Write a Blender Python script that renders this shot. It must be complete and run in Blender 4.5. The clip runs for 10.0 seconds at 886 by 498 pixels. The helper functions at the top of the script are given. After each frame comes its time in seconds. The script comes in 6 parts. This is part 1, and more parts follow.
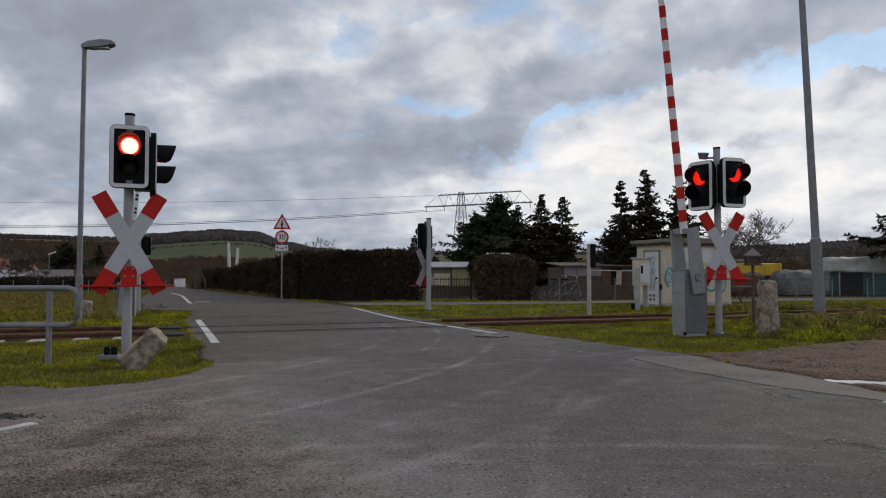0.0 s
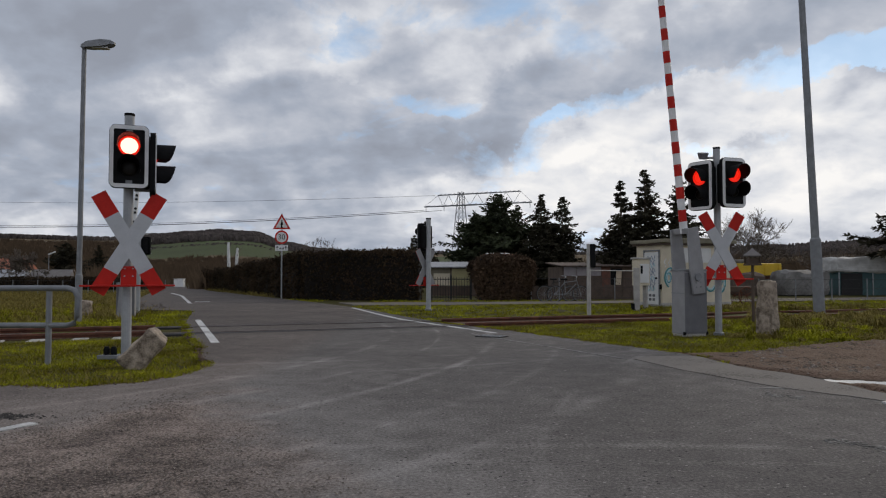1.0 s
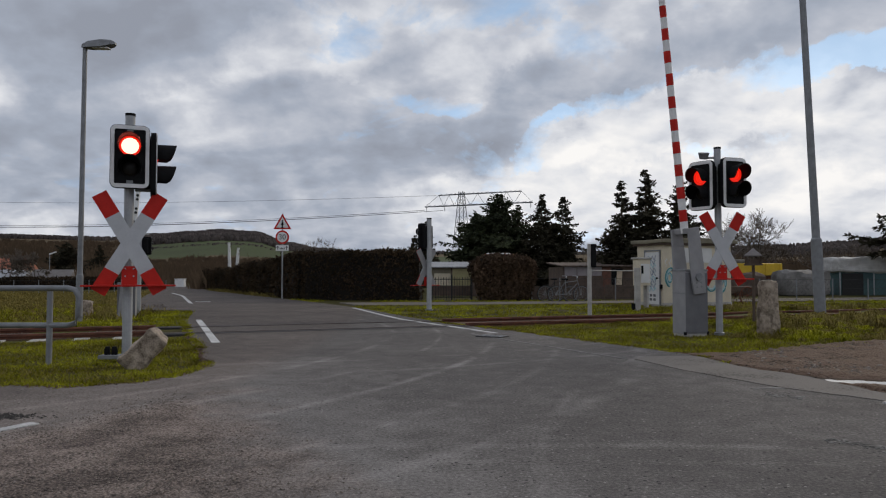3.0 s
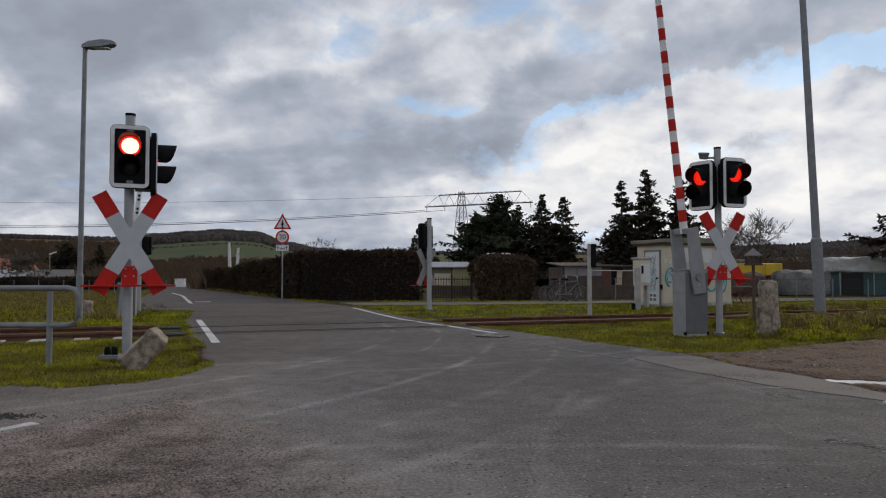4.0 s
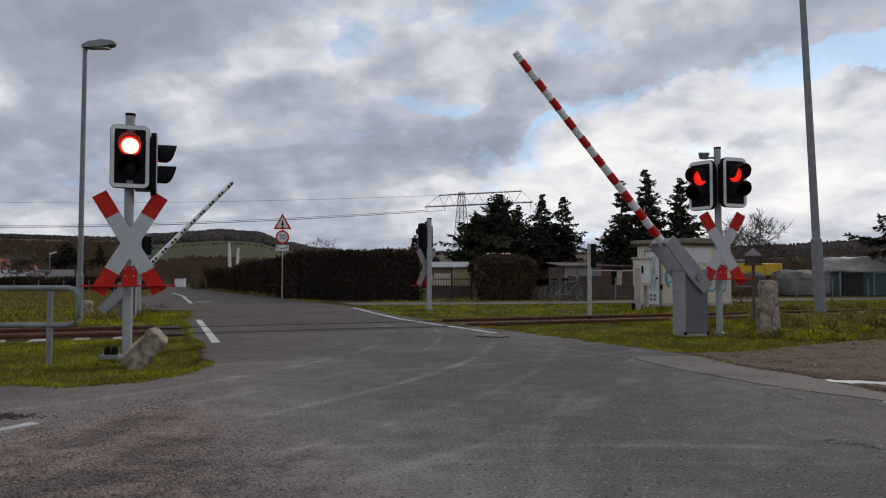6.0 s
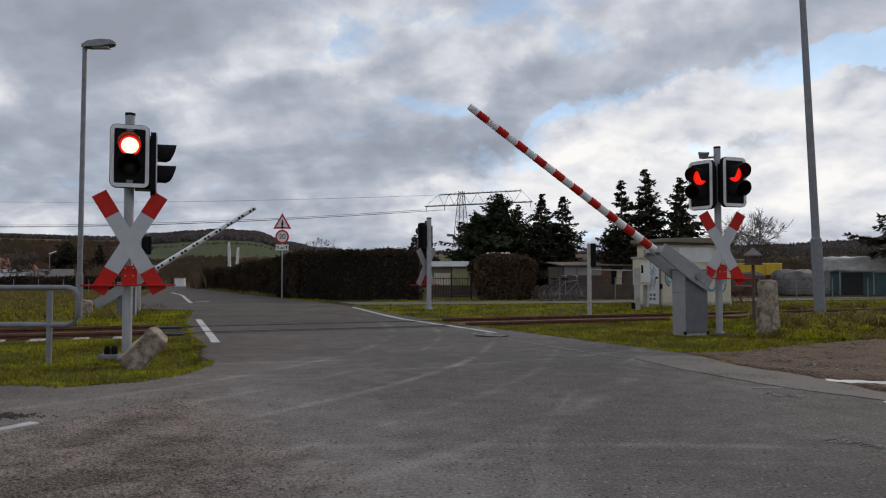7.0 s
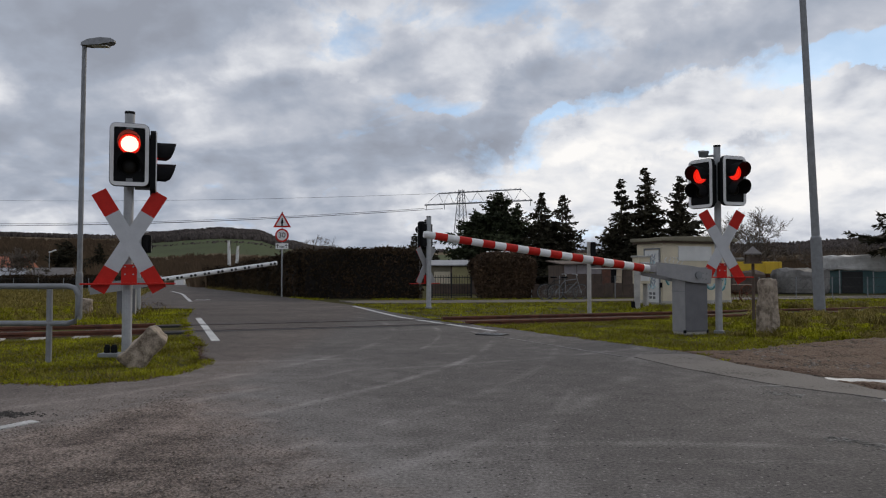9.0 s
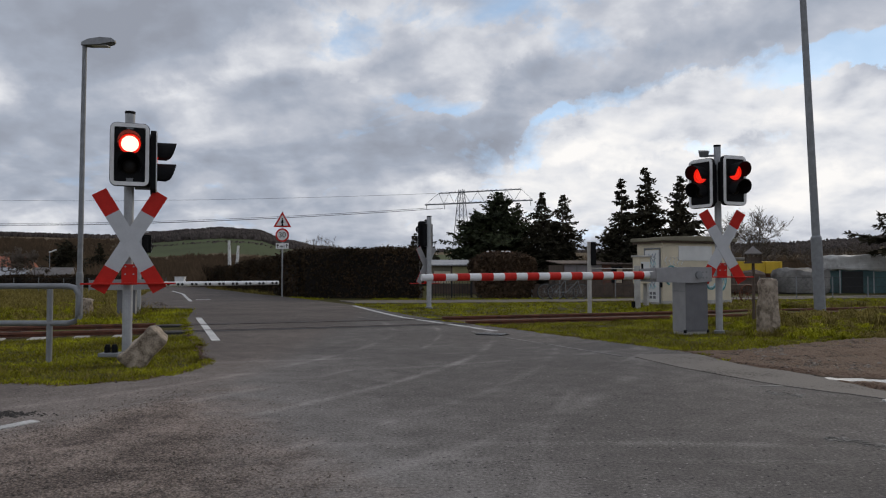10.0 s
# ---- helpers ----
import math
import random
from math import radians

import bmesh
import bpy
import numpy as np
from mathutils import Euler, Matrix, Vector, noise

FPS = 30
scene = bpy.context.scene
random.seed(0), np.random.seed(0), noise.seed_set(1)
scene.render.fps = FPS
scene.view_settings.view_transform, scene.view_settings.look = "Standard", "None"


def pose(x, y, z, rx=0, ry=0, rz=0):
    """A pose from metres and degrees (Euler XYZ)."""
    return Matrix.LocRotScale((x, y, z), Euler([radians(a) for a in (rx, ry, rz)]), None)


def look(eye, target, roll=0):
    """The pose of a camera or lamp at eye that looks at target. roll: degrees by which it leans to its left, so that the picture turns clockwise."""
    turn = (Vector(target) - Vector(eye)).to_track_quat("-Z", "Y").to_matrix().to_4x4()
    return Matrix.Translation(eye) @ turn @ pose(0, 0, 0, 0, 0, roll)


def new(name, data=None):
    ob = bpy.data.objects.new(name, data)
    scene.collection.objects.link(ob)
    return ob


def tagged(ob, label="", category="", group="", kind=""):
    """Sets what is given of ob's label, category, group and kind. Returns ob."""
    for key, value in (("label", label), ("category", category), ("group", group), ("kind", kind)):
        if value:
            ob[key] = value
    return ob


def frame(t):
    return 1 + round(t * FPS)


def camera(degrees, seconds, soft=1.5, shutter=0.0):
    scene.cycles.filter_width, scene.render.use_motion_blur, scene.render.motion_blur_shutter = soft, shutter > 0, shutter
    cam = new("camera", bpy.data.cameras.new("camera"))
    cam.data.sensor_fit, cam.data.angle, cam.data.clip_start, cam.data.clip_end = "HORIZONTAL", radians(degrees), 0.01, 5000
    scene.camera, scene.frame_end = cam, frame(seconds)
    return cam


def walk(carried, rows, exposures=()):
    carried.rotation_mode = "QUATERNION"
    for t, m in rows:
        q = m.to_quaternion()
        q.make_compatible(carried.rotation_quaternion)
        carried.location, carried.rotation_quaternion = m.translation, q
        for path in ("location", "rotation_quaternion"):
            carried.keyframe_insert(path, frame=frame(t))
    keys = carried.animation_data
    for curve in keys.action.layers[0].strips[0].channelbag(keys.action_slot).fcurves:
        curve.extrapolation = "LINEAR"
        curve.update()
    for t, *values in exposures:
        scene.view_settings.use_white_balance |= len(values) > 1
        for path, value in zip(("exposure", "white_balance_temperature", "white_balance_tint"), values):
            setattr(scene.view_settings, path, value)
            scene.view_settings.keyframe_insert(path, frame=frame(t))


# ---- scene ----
# ---------------------------------------------------------------- camera
cam = camera(64.0, 10.0, soft=1.15)
EYE = (0.0, 0.0, 1.1)


def aim(down, side=0.0):
    return pose(*EYE, 92.01 - down, 0, -side)


walk(cam, [(0.0, aim(0.0, 0.03)), (0.9, aim(0.0, 0.05)), (2.5, aim(0.0, 0.0)), (5.5, aim(0.0, -0.01)), (6.8, aim(0.02, 0.0)),
           (7.5, aim(0.09, 0.02)), (8.5, aim(0.10, 0.02)), (9.0, aim(0.15, 0.02)), (10.0, aim(0.165, 0.0))], exposures=[(0.0, 0.0), (2.5, 0.0), (5.5, 0.01), (7.5, 0.03), (10.0, 0.04)])

# ---------------------------------------------------------------- sky and sun
SUN_AZ, SUN_EL = radians(38), radians(24)          # clockwise from +y
world = bpy.data.worlds.new("sky")
scene.world = world
world.use_nodes = True
wt = world.node_tree
wt.nodes.clear()


def wnode(kind, **values):
    n = wt.nodes.new(kind)
    for key, value in values.items():
        n.inputs[key].default_value = value
    return n


def wmath(op, a, b):
    n = wt.nodes.new("ShaderNodeMath")
    n.operation = op
    for i, s in enumerate((a, b)):
        if isinstance(s, (int, float)):
            n.inputs[i].default_value = s
        else:
            wt.links.new(s, n.inputs[i])
    return n.outputs[0]


def wramp(fac, stops):
    n = wt.nodes.new("ShaderNodeValToRGB")
    n.color_ramp.elements[0].position, n.color_ramp.elements[0].color = stops[0][0], (*stops[0][1], 1)
    n.color_ramp.elements[1].position, n.color_ramp.elements[1].color = stops[-1][0], (*stops[-1][1], 1)
    for p, c in stops[1:-1]:
        n.color_ramp.elements.new(p).color = (*c, 1)
    wt.links.new(fac, n.inputs[0])
    return n.outputs[0]


coord = wt.nodes.new("ShaderNodeTexCoord")
sep = wt.nodes.new("ShaderNodeSeparateXYZ")
wt.links.new(coord.outputs["Generated"], sep.inputs[0])
up = wmath("ADD", wmath("MAXIMUM", sep.outputs[2], 0.0), 0.38)
comb = wt.nodes.new("ShaderNodeCombineXYZ")
wt.links.new(wmath("DIVIDE", sep.outputs[0], up), comb.inputs[0])
wt.links.new(wmath("DIVIDE", sep.outputs[1], up), comb.inputs[1])
comb.inputs[2].default_value = 3.1
# the direction, ruffled, for the outlines of the great cloud masses
ruffle = wnode("ShaderNodeTexNoise", Scale=6.0, Detail=7.0, Roughness=0.62)
wt.links.new(coord.outputs["Generated"], ruffle.inputs["Vector"])
shift = wt.nodes.new("ShaderNodeVectorMath")
shift.operation = "MULTIPLY_ADD"
wt.links.new(ruffle.outputs["Color"], shift.inputs[0])
shift.inputs[1].default_value = (0.17, 0.17, 0.17)
away = wt.nodes.new("ShaderNodeVectorMath")
away.operation = "ADD"
away.inputs[1].default_value = (-0.085, -0.085, -0.085)
wt.links.new(coord.outputs["Generated"], away.inputs[0])
wt.links.new(away.outputs[0], shift.inputs[2])


def cloud_noise(scale, detail, rough, distort, moved=None):
    n = wnode("ShaderNodeTexNoise", Scale=scale, Detail=detail, Roughness=rough, Distortion=distort)
    source = comb.outputs[0]
    if moved:
        m = wt.nodes.new("ShaderNodeVectorMath")
        m.operation = "ADD"
        m.inputs[1].default_value = moved
        wt.links.new(source, m.inputs[0])
        source = m.outputs[0]
    wt.links.new(source, n.inputs["Vector"])
    return n.outputs["Fac"]


def mass(bearing, height, wide, tall, amount, tilt=0.0):
    """A great cloud mass or gap, at a bearing and a height in degrees, soft-edged, rising to the right by tilt degrees."""
    b, h = radians(bearing), radians(height)
    ahead = Vector((math.sin(b) * math.cos(h), math.cos(b) * math.cos(h), math.sin(h)))
    side = Vector((math.cos(b), -math.sin(b), 0))
    top = side.cross(ahead)
    c, s = math.cos(radians(tilt)), math.sin(radians(tilt))
    side, top = side * c + top * s, top * c - side * s
    total = None
    for axis, size in ((side, wide), (top, tall)):
        d = wt.nodes.new("ShaderNodeVectorMath")
        d.operation = "DOT_PRODUCT"
        wt.links.new(shift.outputs[0], d.inputs[0])
        d.inputs[1].default_value = axis / math.sin(radians(size))
        sq = wmath("POWER", wmath("ABSOLUTE", d.outputs["Value"], 0.0), 2.0)
        total = sq if total is None else wmath("ADD", total, sq)
    front = wt.nodes.new("ShaderNodeVectorMath")
    front.operation = "DOT_PRODUCT"
    wt.links.new(coord.outputs["Generated"], front.inputs[0])
    front.inputs[1].default_value = ahead
    here = wmath("GREATER_THAN", front.outputs["Value"], 0.0)
    inner = wmath("MAXIMUM", wmath("SUBTRACT", 1.0, total), 0.0)
    inner = wmath("MULTIPLY", inner, wmath("SUBTRACT", 2.0, inner))
    return wmath("MULTIPLY", wmath("MULTIPLY", inner, here), amount)


def heap(masses):
    total = None
    for m in masses:
        total = m if total is None else wmath("ADD", total, m)
    return total


big, fine, hole = cloud_noise(2.4, 7, 0.5, 0.2), cloud_noise(7.5, 7, 0.52, 0.15), cloud_noise(3.8, 7, 0.6, 0.3)
# billows lit from the side of the sun
relief = wmath("SUBTRACT", cloud_noise(4.2, 5, 0.5, 0.2), cloud_noise(4.2, 5, 0.5, 0.2, (0.045, 0.03, 0.0)))
body = wmath("ADD", wmath("ADD", wmath("MULTIPLY", big, 0.42), wmath("MULTIPLY", fine, 0.20)), 0.188)
body = wmath("ADD", body, wmath("MULTIPLY", relief, 0.40))
# pale cloud towards the low sun, grey masses elsewhere
light = heap([mass(14, 15.8, 12, 3.4, -0.055, 12), mass(25, 20, 10, 3, 0.0, 10), mass(3, 11.6, 6, 3.2, -0.06, 15), mass(17.5, 11.2, 11, 2.7, 0.12, 12), mass(29.5, 10.2, 6, 3.5, 0.08, 15), mass(8, 19.5, 12, 3, 0.03, 12), mass(17, 5.5, 22, 4.2, 0.12),
              mass(-12, 14.2, 12, 4, 0.0, 8), mass(-26, 18, 12, 5, -0.10, 5), mass(-8, 19, 10, 3, 0.07, 15), mass(-17, 5, 12, 3.5, -0.045), mass(-5, 5, 8, 2.2, 0.0, 5), mass(-26, 9, 12, 4.5, -0.06, 5), mass(-8, 8, 12, 3, -0.03, 5), mass(2, 18, 8, 3, 0.03, 20)])
shade = wramp(wmath("ADD", body, light), [(0.33, (0.29, 0.315, 0.375)), (0.43, (0.365, 0.405, 0.485)), (0.51, (0.497, 0.525, 0.593)), (0.59, (0.72, 0.735, 0.775)), (0.70, (0.96, 0.94, 0.92))])
sky = wt.nodes.new("ShaderNodeTexSky")
sky.sky_type, sky.sun_disc, sky.sun_elevation, sky.sun_rotation = "NISHITA", False, SUN_EL, SUN_AZ
raised = wt.nodes.new("ShaderNodeVectorMath")
raised.operation = "ADD"
raised.inputs[1].default_value = (0, 0, 0.55)
wt.links.new(coord.outputs["Generated"], raised.inputs[0])
wt.links.new(raised.outputs[0], sky.inputs["Vector"])
blue = wt.nodes.new("ShaderNodeVectorMath")
blue.operation = "SCALE"
blue.inputs["Scale"].default_value = 0.27
wt.links.new(sky.outputs[0], blue.inputs[0])
open_sky = wmath("ADD", hole, heap([mass(8, 10.0, 3.6, 1.6, 0.26, 38), mass(15.5, 13.2, 9, 1.0, 0.2, 14), mass(27, 14.2, 7.5, 1.8, 0.28, 15), mass(32, 15.5, 5, 1.6, 0.15, 20), mass(-0.5, 14.4, 4, 1.0, 0.2, 10),
                                    mass(5, 21, 9, 1.8, 0.14, 12), mass(-5, 19.5, 6, 1.2, 0.12, 20), mass(22, 9.4, 5, 0.8, 0.16, 6)]))
gap = wramp(open_sky, [(0.60, (0, 0, 0)), (0.78, (0.66, 0.66, 0.66))])
mix = wt.nodes.new("ShaderNodeMix")
mix.data_type = "RGBA"
wt.links.new(gap, mix.inputs[0])
wt.links.new(shade, mix.inputs[6])
clear = wt.nodes.new("ShaderNodeVectorMath")
clear.operation = "MULTIPLY"
clear.inputs[1].default_value = (0.92, 1.08, 1.04)
wt.links.new(blue.outputs[0], clear.inputs[0])
wt.links.new(clear.outputs[0], mix.inputs[7])
back = wnode("ShaderNodeBackground", Strength=1.0)
wt.links.new(mix.outputs[2], back.inputs[0])
wout = wt.nodes.new("ShaderNodeOutputWorld")
wt.links.new(back.outputs[0], wout.inputs[0])

sun = new("sun", bpy.data.lights.new("sun", "SUN"))
sun.data.energy, sun.data.angle, sun.data.color = 0.95, radians(25), (1.0, 0.86, 0.66)
sun.matrix_world = look((0, 0, 0), (-math.sin(SUN_AZ) * math.cos(SUN_EL), -math.cos(SUN_AZ) * math.cos(SUN_EL), -math.sin(SUN_EL)))

# ---------------------------------------------------------------- materials


def material(name, color, second=None, scale=6.0, rough=0.8, metal=0.0, bump=0.3, fine=60.0, emit=None, power=0.0, per_piece=0.0, spec=0.5, spread=0.25, relief=0.01, grain=0.45):
    """Two scales of noise between two colours, relief, and a slight change of tone from piece to piece."""
    m = bpy.data.materials.new(name)
    m.use_nodes = True
    t = m.node_tree
    b = t.nodes["Principled BSDF"]
    second = second or tuple(c * 0.7 for c in color)
    co = t.nodes.new("ShaderNodeTexCoord")
    n1, n2 = t.nodes.new("ShaderNodeTexNoise"), t.nodes.new("ShaderNodeTexNoise")
    for n, s, d in ((n1, scale, 5), (n2, fine, 3)):
        n.inputs["Scale"].default_value, n.inputs["Detail"].default_value = s, d
        t.links.new(co.outputs["Object"], n.inputs["Vector"])
    add = t.nodes.new("ShaderNodeMath")
    add.operation = "MULTIPLY_ADD"
    t.links.new(n2.outputs["Fac"], add.inputs[0])
    add.inputs[1].default_value = grain
    t.links.new(n1.outputs["Fac"], add.inputs[2])
    ramp = t.nodes.new("ShaderNodeValToRGB")
    ramp.color_ramp.elements[0].position, ramp.color_ramp.elements[0].color = 0.5 + grain / 2 - spread, (*second, 1)
    ramp.color_ramp.elements[1].position, ramp.color_ramp.elements[1].color = 0.5 + grain / 2 + spread, (*color, 1)
    t.links.new(add.outputs[0], ramp.inputs[0])
    out = ramp.outputs[0]
    if per_piece:
        geo = t.nodes.new("ShaderNodeNewGeometry")
        hsv = t.nodes.new("ShaderNodeHueSaturation")
        rng = t.nodes.new("ShaderNodeMapRange")
        rng.inputs[3].default_value, rng.inputs[4].default_value = 1 - per_piece, 1 + per_piece
        t.links.new(geo.outputs["Random Per Island"], rng.inputs[0])
        t.links.new(rng.outputs[0], hsv.inputs["Value"])
        t.links.new(out, hsv.inputs["Color"])
        out = hsv.outputs[0]
    t.links.new(out, b.inputs["Base Color"])
    b.inputs["Roughness"].default_value, b.inputs["Metallic"].default_value = rough, metal
    b.inputs["Specular IOR Level"].default_value = spec
    if bump:
        bp = t.nodes.new("ShaderNodeBump")
        bp.inputs["Strength"].default_value, bp.inputs["Distance"].default_value = bump, relief
        t.links.new(add.outputs[0], bp.inputs["Height"])
        t.links.new(bp.outputs[0], b.inputs["Normal"])
    if emit:
        b.inputs["Emission Color"].default_value, b.inputs["Emission Strength"].default_value = (*emit, 1), power
    return m




def asphalt_material():
    """Road asphalt: mottling, aggregate, dark and pale specks, and pale curved scuffs where tyres turn."""
    m = bpy.data.materials.new("asphalt")
    m.use_nodes = True
    t = m.node_tree
    b = t.nodes["Principled BSDF"]
    co = t.nodes.new("ShaderNodeTexCoord")

    def calc(op, *args):
        n = t.nodes.new("ShaderNodeMath")
        n.operation = op
        for k, s in enumerate(args):
            if isinstance(s, (int, float)):
                n.inputs[k].default_value = s
            else:
                t.links.new(s, n.inputs[k])
        return n.outputs[0]

    def grainy(scale, detail, rough=0.6):
        n = t.nodes.new("ShaderNodeTexNoise")
        n.inputs["Scale"].default_value, n.inputs["Detail"].default_value, n.inputs["Roughness"].default_value = scale, detail, rough
        t.links.new(co.outputs["Object"], n.inputs["Vector"])
        return n.outputs["Fac"]

    def specks(scale, size):
        v = t.nodes.new("ShaderNodeTexVoronoi")
        v.inputs["Scale"].default_value = scale
        t.links.new(co.outputs["Object"], v.inputs["Vector"])
        return calc("LESS_THAN", v.outputs["Distance"], size)
    broad, middle, grit = grainy(0.45, 4), grainy(4.0, 5), grainy(42.0, 4, 0.75)
    tone = calc("ADD", calc("MULTIPLY", calc("SUBTRACT", broad, 0.5), 0.55), calc("MULTIPLY", calc("SUBTRACT", middle, 0.5), 0.5))
    tone = calc("ADD", tone, calc("MULTIPLY", calc("SUBTRACT", grit, 0.5), 1.6))
    wear = None
    for x, y, radius, width, amount in ((-11.2, 12.6, 12.05, 0.09, 0.5), (-11.2, 12.6, 11.15, 0.07, 0.4), (-11.0, 12.4, 12.8, 0.10, 0.35), (-11.2, 12.6, 10.3, 0.10, 0.35), (-10.6, 13.0, 13.7, 0.16, 0.3),
                                        (0.5, -20.0, 24.6, 0.10, 0.35), (0.5, -20.0, 24.2, 0.06, 0.2), (14.0, 2.0, 13.6, 0.07, 0.25), (-4.5, 18.0, 10.6, 0.09, 0.25), (-4.0, 17.5, 8.9, 0.10, 0.25)):
        d = t.nodes.new("ShaderNodeVectorMath")
        d.operation = "DISTANCE"
        t.links.new(co.outputs["Object"], d.inputs[0])
        d.inputs[1].default_value = (x, y, 0)
        band = calc("MAXIMUM", calc("SUBTRACT", 1.0, calc("DIVIDE", calc("ABSOLUTE", calc("SUBTRACT", d.outputs["Value"], radius)), width)), 0.0)
        band = calc("MULTIPLY", band, amount)
        wear = band if wear is None else calc("ADD", wear, band)
    patchy = calc("MAXIMUM", calc("MULTIPLY", calc("SUBTRACT", grainy(0.9, 3), 0.38), 3.0), 0.0)
    tone = calc("ADD", tone, calc("MULTIPLY", wear, calc("MINIMUM", patchy, 1.0)))
    tone = calc("SUBTRACT", tone, calc("MULTIPLY", specks(13.0, 0.13), 0.55))
    tone = calc("ADD", tone, calc("MULTIPLY", specks(14.0, 0.11), 0.55))
    # the forecourt, where the top layer is worn down to gravel, and the pale side lane beside it
    place = t.nodes.new("ShaderNodeSeparateXYZ")
    t.links.new(co.outputs["Object"], place.inputs[0])
    px, py = place.outputs[0], place.outputs[1]
    edge = calc("MULTIPLY", calc("SUBTRACT", grainy(1.3, 6, 0.65), 0.5), 1.9)
    side_a = calc("ADD", calc("MULTIPLY", px, -0.90), calc("ADD", calc("MULTIPLY", py, -0.438), 0.995))
    side_b = calc("ADD", calc("MULTIPLY", px, 0.91), calc("ADD", calc("MULTIPLY", py, -0.41), 4.733))

    def soft_step(v, half):
        return calc("MINIMUM", calc("MAXIMUM", calc("ADD", calc("DIVIDE", v, 2 * half), 0.5), 0.0), 1.0)
    worn = soft_step(calc("ADD", calc("MINIMUM", side_a, calc("MULTIPLY", side_b, 1.6)), edge), 0.45)
    lane = calc("MULTIPLY", soft_step(calc("MULTIPLY", calc("ADD", side_b, calc("MULTIPLY", edge, 0.3)), -1.0), 0.15), soft_step(calc("SUBTRACT", -2.1, px), 0.3))
    pebble = t.nodes.new("ShaderNodeTexVoronoi")
    pebble.inputs["Scale"].default_value = 62.0
    t.links.new(co.outputs["Object"], pebble.inputs["Vector"])
    rubble = calc("ADD", calc("MULTIPLY", calc("SUBTRACT", 0.50, pebble.outputs["Distance"]), 0.9), calc("MULTIPLY", calc("SUBTRACT", grainy(2.0, 6, 0.7), 0.5), 1.3))
    # darker asphalt tone from the crossing on
    far_side = soft_step(calc("SUBTRACT", calc("SUBTRACT", py, calc("MULTIPLY", px, 0.364)), 14.3), 0.25)
    tone = calc("SUBTRACT", tone, calc("MULTIPLY", far_side, 0.10))
    # half-worn belt round the forecourt, and dark hollows where the gravel lies open
    belt = soft_step(calc("ADD", calc("ADD", calc("MINIMUM", side_a, side_b), edge), 1.1), 1.0)
    hollow = soft_step(calc("SUBTRACT", grainy(0.9, 5, 0.62), 0.52), 0.08)
    tone = calc("ADD", calc("MULTIPLY", tone, calc("SUBTRACT", 1.0, calc("MULTIPLY", worn, 0.35))), calc("MULTIPLY", worn, rubble))
    tone = calc("ADD", tone, calc("ADD", calc("MULTIPLY", lane, -0.03), calc("MULTIPLY", belt, 0.25)))
    tone = calc("SUBTRACT", tone, calc("MULTIPLY", calc("MULTIPLY", hollow, worn), 0.27))
    ramp = t.nodes.new("ShaderNodeValToRGB")
    e = ramp.color_ramp.elements
    e[0].position, e[0].color = 0.0, (0.045, 0.043, 0.043, 1)
    e[1].position, e[1].color = 1.0, (0.30, 0.283, 0.27, 1)
    e.new(0.5).color = (0.137, 0.126, 0.120, 1)
    t.links.new(calc("ADD", tone, 0.452), ramp.inputs[0])
    warm = t.nodes.new("ShaderNodeMix")
    warm.data_type, warm.blend_type = "RGBA", "MULTIPLY"
    warm.inputs[7].default_value = (1.12, 0.975, 0.89, 1)
    t.links.new(calc("MAXIMUM", worn, calc("MULTIPLY", lane, 0.5)), warm.inputs[0])
    t.links.new(ramp.outputs[0], warm.inputs[6])
    t.links.new(warm.outputs[2], b.inputs["Base Color"])
    b.inputs["Roughness"].default_value, b.inputs["Specular IOR Level"].default_value = 0.9, 0.1
    bp = t.nodes.new("ShaderNodeBump")
    bp.inputs["Strength"].default_value, bp.inputs["Distance"].default_value = 0.7, 0.012
    t.links.new(calc("ADD", grit, calc("MULTIPLY", calc("MULTIPLY", worn, pebble.outputs["Distance"]), -1.2)), bp.inputs["Height"])
    t.links.new(bp.outputs[0], b.inputs["Normal"])
    return m


ASPHALT = asphalt_material()
ASPHALT_OLD = material("worn_asphalt", (0.178, 0.163, 0.150), (0.078, 0.071, 0.066), 1.5, 0.9, bump=0.8, fine=40, spread=0.28, grain=1.1, spec=0.2)
STONES = material("loose_stones", (0.25, 0.215, 0.185), (0.12, 0.10, 0.088), 5, 0.9, per_piece=0.4, spec=0.2)
STONES_DARK = material("dark_broken_asphalt", (0.085, 0.078, 0.072), (0.03, 0.028, 0.027), 9, 0.9, per_piece=0.4, spec=0.2)
DIRT = material("wet_dirt", (0.135, 0.09, 0.066), (0.020, 0.0135, 0.010), 2.2, 0.85, bump=1.0, fine=26, relief=0.04, grain=1.1, spread=0.24, spec=0.12)
EARTH = material("grassy_earth", (0.085, 0.082, 0.018), (0.04, 0.030, 0.014), 0.9, 0.95, bump=0.8, fine=18, relief=0.03, spec=0.1)
FIELD = material("green_field", (0.078, 0.098, 0.042), (0.060, 0.070, 0.036), 0.02, 0.95, bump=0.2, fine=0.3, spec=0.1)
BROWN = material("brown_scrub", (0.135, 0.10, 0.058), (0.075, 0.056, 0.034), 0.015, 0.95, bump=0.2, fine=0.4, spec=0.1)
PATH = material("pale_gravel_path", (0.17, 0.145, 0.12), (0.08, 0.068, 0.055), 1.5, 0.95, bump=0.6, fine=30)
GRASS = material("grass_blades", (0.37, 0.37, 0.018), (0.11, 0.095, 0.009), 0.9, 0.9, bump=0, fine=4, per_piece=0.5, spec=0.1, spread=0.17)
